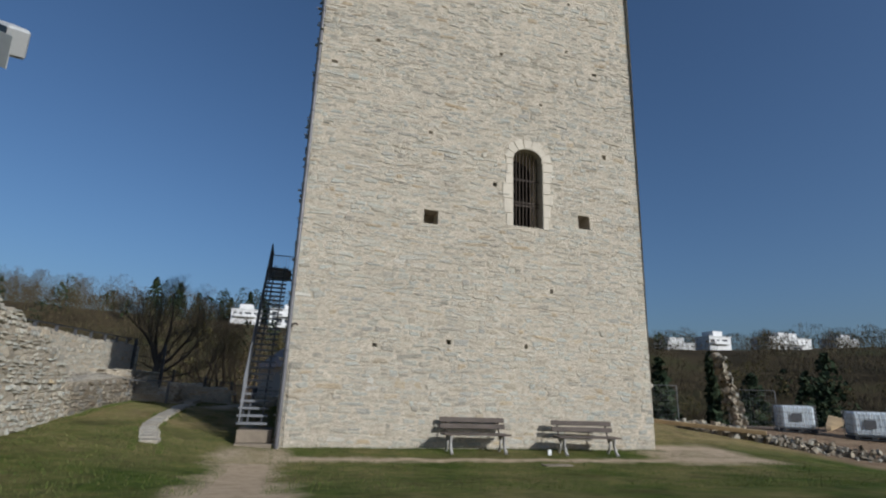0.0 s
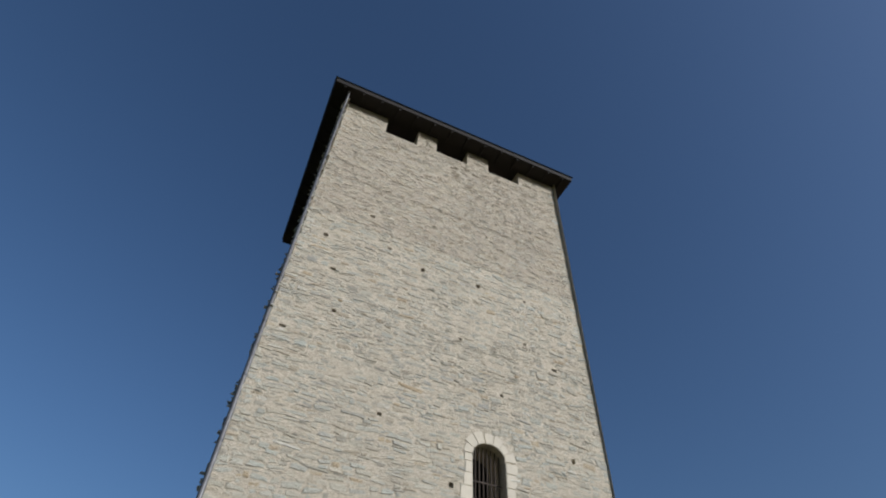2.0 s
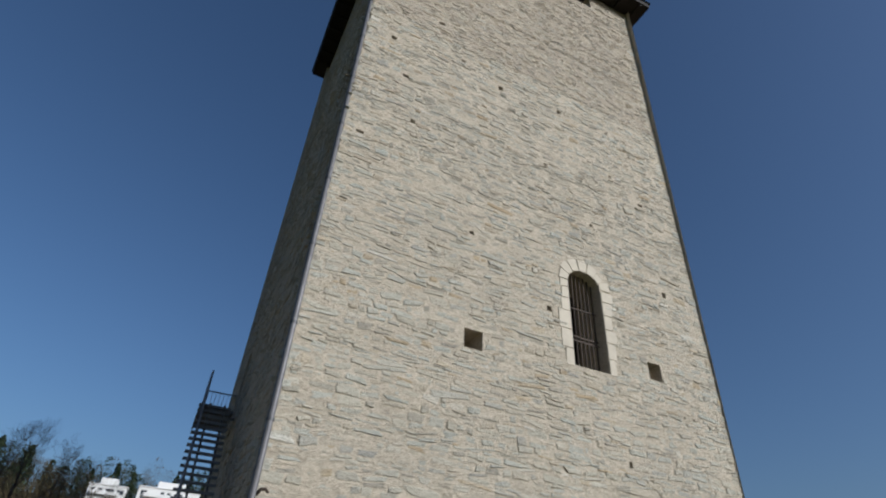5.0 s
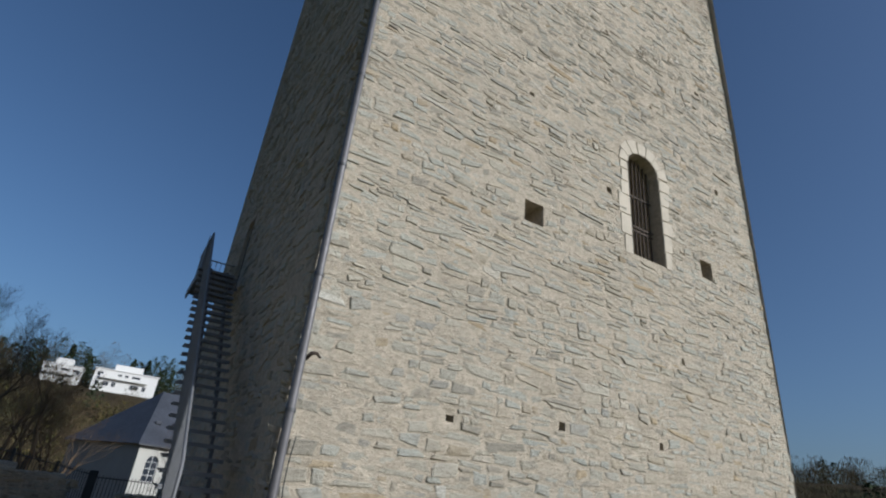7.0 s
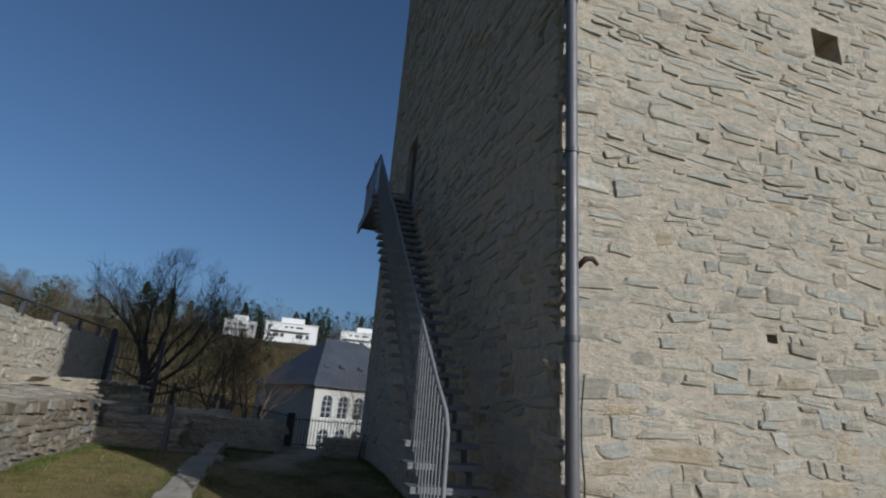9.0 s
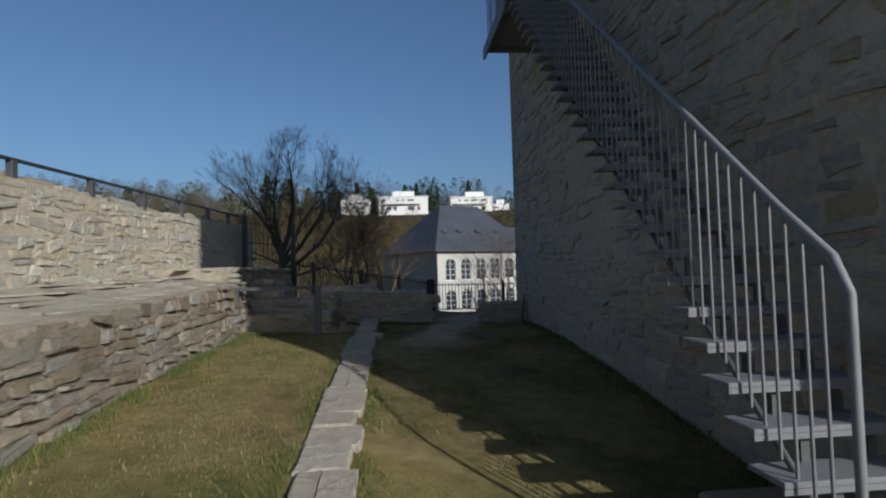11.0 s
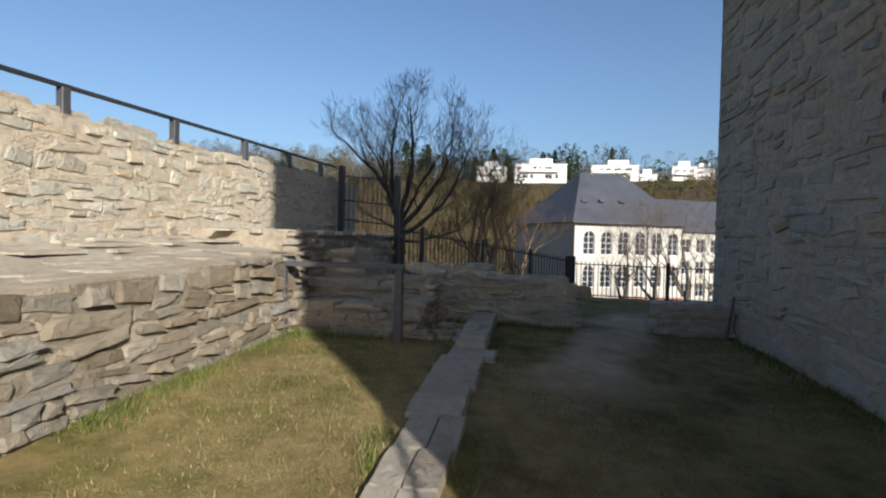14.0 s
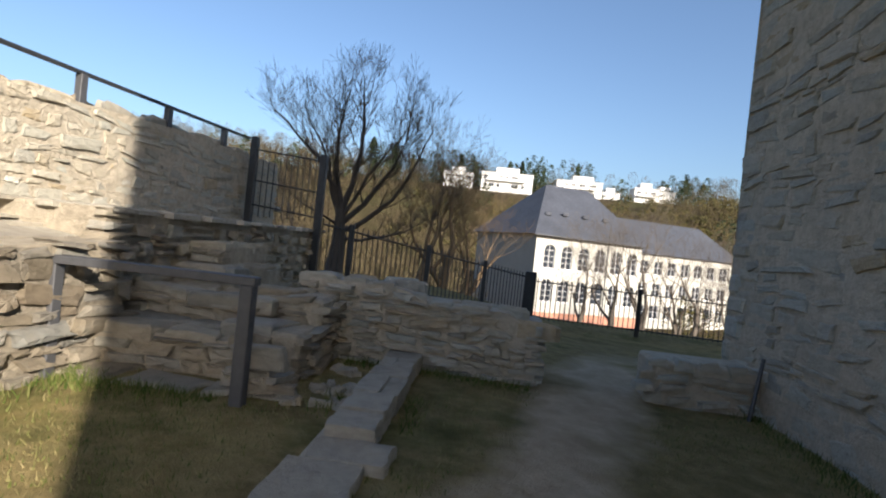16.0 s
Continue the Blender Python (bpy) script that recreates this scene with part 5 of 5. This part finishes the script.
tagged(part("masonry", b, RUBBLE, pier), "", "", "", "stuff")
b = Build()
foliage(b, 22.7, 24.4, 1.2, 0.55, 3.4, 380, 0.1, r, False)
tagged(part("ivy", b, SPRING, pier, "dull green ivy leaves", recalc=False), kind="stuff")

# heap of fallen stones along the site edge
heap = thing("rubble_heap", "long heap of fallen grey rubble stones at the lawn's edge", "rubble", "structure")
r = random.Random(55)
big = []
for i in range(420):
    t_ = r.random()
    x, y = lerp(18.6, 22.6, t_) + r.gauss(0, 0.4), lerp(22.8, 16.4, t_) + r.gauss(0, 0.4)
    big.append((x, y, r.uniform(0.1, 0.3) * (1.2 - 0.5 * t_)))
b = Build()
for i, (x, y, s) in enumerate(big):
    z = ground_z(x, y) + 0.35 * max(0, 1 - abs((x - lerp(18.6, 22.6, (22.8 - y) / 6.4))) / 0.9) * r.random() + s * 0.2
    m = Matrix.LocRotScale((x, y, z), Euler((r.uniform(0, 6), r.uniform(0, 6), r.uniform(0, 6))), (s, s * 0.75, s * 0.4))
    if i < 120:
        ob = new("stone", shape_mesh(r.randrange(14), RUBBLE_ONE))
        ob.parent, ob.matrix_local = heap, m
    else:
        vs, fs = SHAPES[r.randrange(14)]
        b.add([m @ Vector(p) for p in vs], fs)
tagged(part("stones", b, RUBBLE, heap), kind="stuff")


# ---- grass ----
def blades(name, label, material, n, seed, spot, hmin, hmax):
    b, r = Build(), random.Random(seed)
    for _ in range(n):
        p = spot(r)
        if p is None:
            continue
        x, y = p
        z, h, a = ground_z(x, y) - 0.005, r.uniform(hmin, hmax), r.uniform(0, 6.283)
        w = 0.003 + 0.03 * h
        lean = Vector((r.uniform(-0.6, 0.6), r.uniform(-0.6, 0.6), 1)) * h
        c = Vector((x, y, z))
        d = Vector((math.cos(a), math.sin(a), 0)) * w
        b.add([c - d, c + d, c + lean], [(0, 1, 2)])
    return tagged(part(name, b, material, recalc=False), label, "grass", kind="stuff")


def yard_spot(r):
    x, y = r.uniform(-6.1, -0.4), r.uniform(13.5, 25.4)
    if noise.noise((x * 0.9, y * 0.9, 5)) < r.uniform(-0.35, 0.25) or (y > 22.4 and abs(x + 1.85 - 0.3 * (y - 26)) < 0.5):
        return None
    return x, y


def lawn_spot(r):
    x, y = r.uniform(-6, 17), r.uniform(8.5, 16)
    if noise.noise((x * 0.6, y * 0.6, 9)) < r.uniform(-0.5, 0.1) or abs(x + 0.85) < 0.4 or (x > 0 and abs(y - 14.35) < 0.35):
        return None
    return x, y


def edge_spot(r):
    k = r.random()
    if k < 0.35:
        y = r.uniform(17.5, 24)
        if noise.noise((3, y * 1.4, 6)) < r.uniform(-0.2, 0.35):
            return None
        return (LX + 0.05 + abs(r.gauss(0, 0.17)), y)
    if k < 0.6:
        y = r.uniform(13.2, 24.5)
        if noise.noise((0, y * 0.8, 2)) < 0:
            return None
        return (-3.05 - 0.82 * sstep(13, 18, y) + r.choice((-1, 1)) * (0.23 + abs(r.gauss(0, 0.08))), y)
    if k < 0.75:
        y = r.uniform(16.3, 26)
        return (side(y, 1).x - 0.05 - abs(r.gauss(0, 0.12)), y)
    if k < 0.9:
        return (r.uniform(0, 12), 16.08 - abs(r.gauss(0, 0.12)))
    if r.random() < 0.5:
        return (r.uniform(-6.0, -4.9), 23.85 - abs(r.gauss(0, 0.12)))
    return (r.uniform(-4.4, -2.65), 25.4 - abs(r.gauss(0, 0.1)))


blades("dry_grass", "short dry grass over the yard", BLADES, 70000, 1, yard_spot, 0.015, 0.05)
blades("lawn_grass", "short green lawn before the tower", GREEN_BLADES, 42000, 2, lawn_spot, 0.03, 0.07)
blades("grass_tufts", "longer green grass tufts at the walls", GREEN_BLADES, 15000, 3, edge_spot, 0.03, 0.1)


# ---- masonry stones, laid last ----
def free_of(holes, pad=0.0):
    def test(u, v, w, h):
        return not any(o[0] - w * 0.42 - pad < u < o[1] + w * 0.42 + pad and o[2] - h * 0.42 < v < o[3] + h * 0.42 for o in holes)
    return test


front_free = free_of(front_holes[1:])
arch_out = lambda u, v: abs(u - mid) < half + 0.3 and WIN[2] - 0.12 < v < spring or math.hypot(u - mid, (v - spring) / 0.95) < half + 0.42 and v >= spring
in_arch = lambda u, v: abs(u - mid) < half + 0.02 and WIN[2] - 0.03 < v < spring or v >= spring and math.hypot(u - mid, (v - spring) / 0.8) < half
shut_front = lambda u, v: in_arch(u, v) or any(o[0] < u < o[1] and o[2] < v < o[3] for o in front_holes[1:])
shut_side = lambda u, v: any(o[0] < u < o[1] and o[2] < v < o[3] for o in side_holes)
skin(tower, front, (0, -1, 0), -0.42, 11.72, 0.4, 13.8, 0.05, 0.018, MORTAR, shut_front, 1.0)
skin(tower, front, (0, -1, 0), -0.42, 11.72, 13.8, 18.7, 0.06, 0.018, MORTAR, shut_front, 1.0)
skin(tower, front, (0, -1, 0), -0.42, 11.72, 18.7, 27.28, 0.065, 0.018, UPPER_MORTAR, shut_front, 1.0)
skin(tower, side, (-1, 0, 0), 16.12, 26.45, 0.4, 27.28, 0.07, 0.02, MORTAR, shut_side, 2.0)
rubble("stones", tower, front, (0, -1, 0), (1, 0, 0), 12.15, 18.2, 1, (0.07, 0.22), (0.14, 0.58), (0.014, 0.04), (STONE, STONE_ONE),
       lambda u, v, w, h: -0.46 < u - w * 0.3 and u + w * 0.4 < 11.76 and front_free(u, v, w, h) and not arch_out(u, v),
       lambda u, v: u < 4.2 and 1.5 < v < 5.2, u0=-0.42, v0=0.45, sink=0.021, gap=1.0, wave=0.06)
rubble("stones", tower, front, (0, -1, 0), (1, 0, 0), 12.15, 8.7, 2, (0.06, 0.16), (0.12, 0.4), (0.014, 0.036), (UPPER_STONE, STONE_ONE),
       lambda u, v, w, h: -0.46 < u - w * 0.3 and u + w * 0.4 < 11.76 and v < 27.2 and front_free(u, v, w, h), u0=-0.42, v0=18.6, sink=0.018, gap=1.0, wave=0.05)
side_free = free_of(side_holes)
rubble("stones", tower, side, (-1, 0, 0), (0, 1, 0), 10.5, 26.6, 3, (0.08, 0.24), (0.18, 0.65), (0.016, 0.045), (STONE, STONE_ONE),
       lambda u, v, w, h: 16.05 < u - w * 0.3 and u + w * 0.4 < 26.5 and v < 27.2 and v > ground_z(-0.5, u) - 0.15 and side_free(u, v, w, h),
       None, u0=16.1, v0=0.45, wave=0.06, sink=0.024, gap=1.0)
up_face = lambda y, z: Vector((-7.8, y, z))
skin(upper, up_face, (1, 0, 0), 16.8, 31.3, 2.2, 4.0, 0.05, 0.02, MORTAR, lambda u, v: v > up_top(u) - 0.02, 4.0)
rubble("stones", upper, up_face, (1, 0, 0), (0, 1, 0), 14.4, 2.4, 4, (0.07, 0.2), (0.14, 0.5), (0.015, 0.05), (STONE, STONE_ONE),
       lambda u, v, w, h: v + h / 2 < up_top(u) + 0.03, lambda u, v: 20 < u < 27.5 and v > 2.5, u0=16.8, v0=2.0, sink=0.02, gap=1.0, wave=0.05)
coping = lambda y, x: Vector((x, y, up_top(y)))
rubble("coping", upper, coping, (0, 0, 1), (0, 1, 0), 14.4, 0.72, 5, (0.3, 0.42), (0.4, 0.8), (0.05, 0.11), (RUBBLE, RUBBLE_ONE), lambda u, v, w, h: v + h / 2 < -7.77, u0=16.8, v0=-8.5, gap=0.98)
low_face = lambda y, z: Vector((LX, y, z))
skin(lower, low_face, (1, 0, 0), 18.0, 24.5, 1.0, 2.45, 0.045, 0.03, LOW_MORTAR, lambda u, v: v > low_top(u) - 0.02, 6.0)
rubble("stones", lower, low_face, (1, 0, 0), (0, 1, 0), 6.6, 1.6, 6, (0.06, 0.2), (0.14, 0.5), (0.02, 0.10), (LOW_STONE, LOW_ONE),
       lambda u, v, w, h: v + h / 2 < low_top(u) + 0.02 and u < 24.55, lambda u, v: u > 18.9, u0=18.0, v0=0.95, sink=0.015, gap=1.04)
paving = lambda y, x: Vector((x, y, lerp(low_top(y), up_bottom(y), sstep(LX - 0.35, -7.8, x) if x < LX - 0.35 else 0)))
rubble("paving", lower, paving, (0, 0, 1), (0, 1, 0), 6.2, 1.62, 7, (0.3, 0.5), (0.5, 1.1), (0.008, 0.018), (PAVING, STRIP_ONE), lambda u, v, w, h: v + h / 2 < LX + 0.06, u0=18.0, v0=-7.75, gap=1.0, wave=0.01)
rubble("paving", terrace, lambda y, x: Vector((x, y, 2.72)), (0, 0, 1), (0, 1, 0), 5.0, 1.5, 8, (0.3, 0.5), (0.4, 0.9), (0.012, 0.03), (PAVING, STRIP_ONE), u0=24.5, v0=-7.78, gap=0.98)
rubble("stones", terrace, lambda y, z: Vector((-6.34, y, z)), (1, 0, 0), (0, 1, 0), 5.1, 1.3, 9, (0.08, 0.18), (0.15, 0.4), (0.03, 0.12), (RUBBLE, RUBBLE_ONE), lambda u, v, w, h: v + h / 2 < 2.74, u0=24.5, v0=1.45)
skin(ruin, lambda y, z: Vector((-6.2, y, z)), (1, 0, 0), 7.0, 18.25, 0.4, 4.0, 0.07, 0.07, RUBBLE_MORTAR, lambda u, v: v > ruin_top(u) - 0.03, 9.0)
rubble("stones", ruin, lambda y, z: Vector((-6.2, y, z)), (1, 0, 0), (0, 1, 0), 11.2, 4.2, 10, (0.08, 0.2), (0.12, 0.38), (0.05, 0.13), (STONE, STONE_ONE),
       lambda u, v, w, h: v < ruin_top(u) + 0.05 and u < 18.3, u0=7.0, v0=0.5, sink=0.06)
rubble("top_stones", ruin, lambda y, x: Vector((x, y, ruin_top(y))), (0, 0, 1), (0, 1, 0), 11.2, 1.15, 11, (0.15, 0.3), (0.15, 0.4), (0.05, 0.16), (RUBBLE, RUBBLE_ONE), u0=7.0, v0=-7.35)
rubble("stones", cross, lambda x, z: Vector((x, 25.52, z)), (0, -1, 0), (1, 0, 0), 2.6, 1.4, 12, (0.05, 0.11), (0.14, 0.4), (0.02, 0.08), (STONE, STONE_ONE),
       lambda u, v, w, h: v + h / 2 < cross_top(u) + 0.02 and u + w / 2 < -2.54, lambda u, v: True, u0=-4.9, v0=1.1)
rubble("top_stones", cross, lambda x, y: Vector((x, y, cross_top(x))), (0, 0, 1), (1, 0, 0), 2.25, 0.55, 13, (0.2, 0.3), (0.25, 0.5), (0.03, 0.07), (STONE, STONE_ONE), None, lambda u, v: True, u0=-4.9, v0=25.5)
rubble("end_stones", cross, lambda y, z: Vector((-2.6, y, z)), (1, 0, 0), (0, 1, 0), 0.5, 0.85, 14, (0.08, 0.16), (0.15, 0.3), (0.02, 0.1), (STONE, STONE_ONE), None, lambda u, v: True, u0=25.55, v0=1.1)
rubble("stones", stub, lambda x, z: Vector((x, 25.55, z)), (0, -1, 0), (1, 0, 0), 0.95, 0.7, 15, (0.1, 0.2), (0.18, 0.4), (0.02, 0.08), (STONE, STONE_ONE), None, lambda u, v: True, u0=-1.5, v0=1.15)
rubble("stones", cheek, lambda y, z: Vector((-4.56, y, z)), (1, 0, 0), (0, 1, 0), 1.5, 1.0, 16, (0.08, 0.17), (0.18, 0.4), (0.02, 0.08), (RUBBLE, RUBBLE_ONE),
       lambda u, v, w, h: v + h / 2 < (1.65 if u < 24.48 else 1.9 if u < 25.0 else 2.13), lambda u, v: True, u0=24.0, v0=1.2)
rubble("front_stones", cheek, lambda x, z: Vector((x, 24.03, z)), (0, -1, 0), (1, 0, 0), 0.3, 0.32, 17, (0.14, 0.3), (0.28, 0.32), (0.02, 0.05), (RUBBLE, RUBBLE_ONE), None, lambda u, v: True, u0=-4.86, v0=1.3)
for k, (y0, y1, x0, z) in enumerate(((23.98, 24.46, -4.87, 1.62), (24.42, 24.98, -4.99, 1.87), (24.95, 25.5, -4.97, 2.1))):
    rubble("top_stones", cheek, lambda x, y: Vector((x, y, z)), (0, 0, 1), (1, 0, 0), -4.52 - x0, y1 - y0, 18 + k, (y1 - y0 - 0.02, y1 - y0), (0.42, 0.48), (0.04, 0.06), (RUBBLE, RUBBLE_ONE),
           lambda u, v, w, h: u < -4.6 and v < y1, lambda u, v: True, u0=x0, v0=y0, gap=0.96, wave=0.0)
    rubble("front_stones", cheek, lambda x, zz: Vector((x, y0 + 0.04, zz)), (0, -1, 0), (1, 0, 0), -4.55 - x0, 0.3, 28 + k, (0.07, 0.13), (0.2, 0.4), (0.02, 0.06), (RUBBLE, RUBBLE_ONE),
           lambda u, v, w, h: v + h / 2 < z + 0.02 and u < -4.6, lambda u, v: True, u0=x0, v0=z - 0.28)

# fallen stones at the foot of the cheek wall
r = random.Random(91)
for i in range(16):
    x, y, w = r.uniform(-4.48, -4.05), r.uniform(23.75, 25.2), r.uniform(0.08, 0.24)
    ob = new("fallen_stone", shape_mesh(r.randrange(24), RUBBLE_ONE))
    ob.matrix_world = Matrix.LocRotScale((x, y, ground_z(x, y) - 0.01), Euler((r.uniform(-0.3, 0.3), r.uniform(-0.3, 0.3), r.uniform(0, 6.28))), (w, w * 0.7, 0.05))
    tagged(ob, "brown rubble stone fallen beside the cheek wall", "stone", "fallen stones")


# rough corner stones
def quoins(parent, place, sx, sy, z0, z1, seed, material):
    r, b, z = random.Random(seed), Build(), z0
    while z < z1:
        h = r.uniform(0.12, 0.28)
        c = place(z + h / 2)
        lx, ly = (r.uniform(0.3, 0.5), r.uniform(0.15, 0.25)) if r.random() < 0.5 else (r.uniform(0.15, 0.25), r.uniform(0.3, 0.5))
        ox, oy = r.uniform(0.0, 0.035), r.uniform(0.0, 0.022)
        xs_, ys_ = sorted((c.x - sx * ox, c.x + sx * lx)), sorted((c.y - sy * oy, c.y + sy * ly))
        b.box(xs_[0], ys_[0], z + 0.01, xs_[1], ys_[1], z + h - 0.01, r.uniform(0.02, 0.05), pose(0, 0, 0))
        z += h
    tagged(part("corner_stones", b, material, parent), kind="stuff")


quoins(tower, lambda z: Vector((side(16.1, z).x, front(0, z).y, z)), 1, 1, 0.5, 27.1, 81, STONE)
quoins(tower, lambda z: Vector((11.72, front(0, z).y, z)), -1, 1, 0.5, 27.1, 82, STONE)
quoins(tower, lambda z: Vector((side(26.45, z).x, 26.45, z)), 1, -1, 1.2, 27.1, 83, STONE)
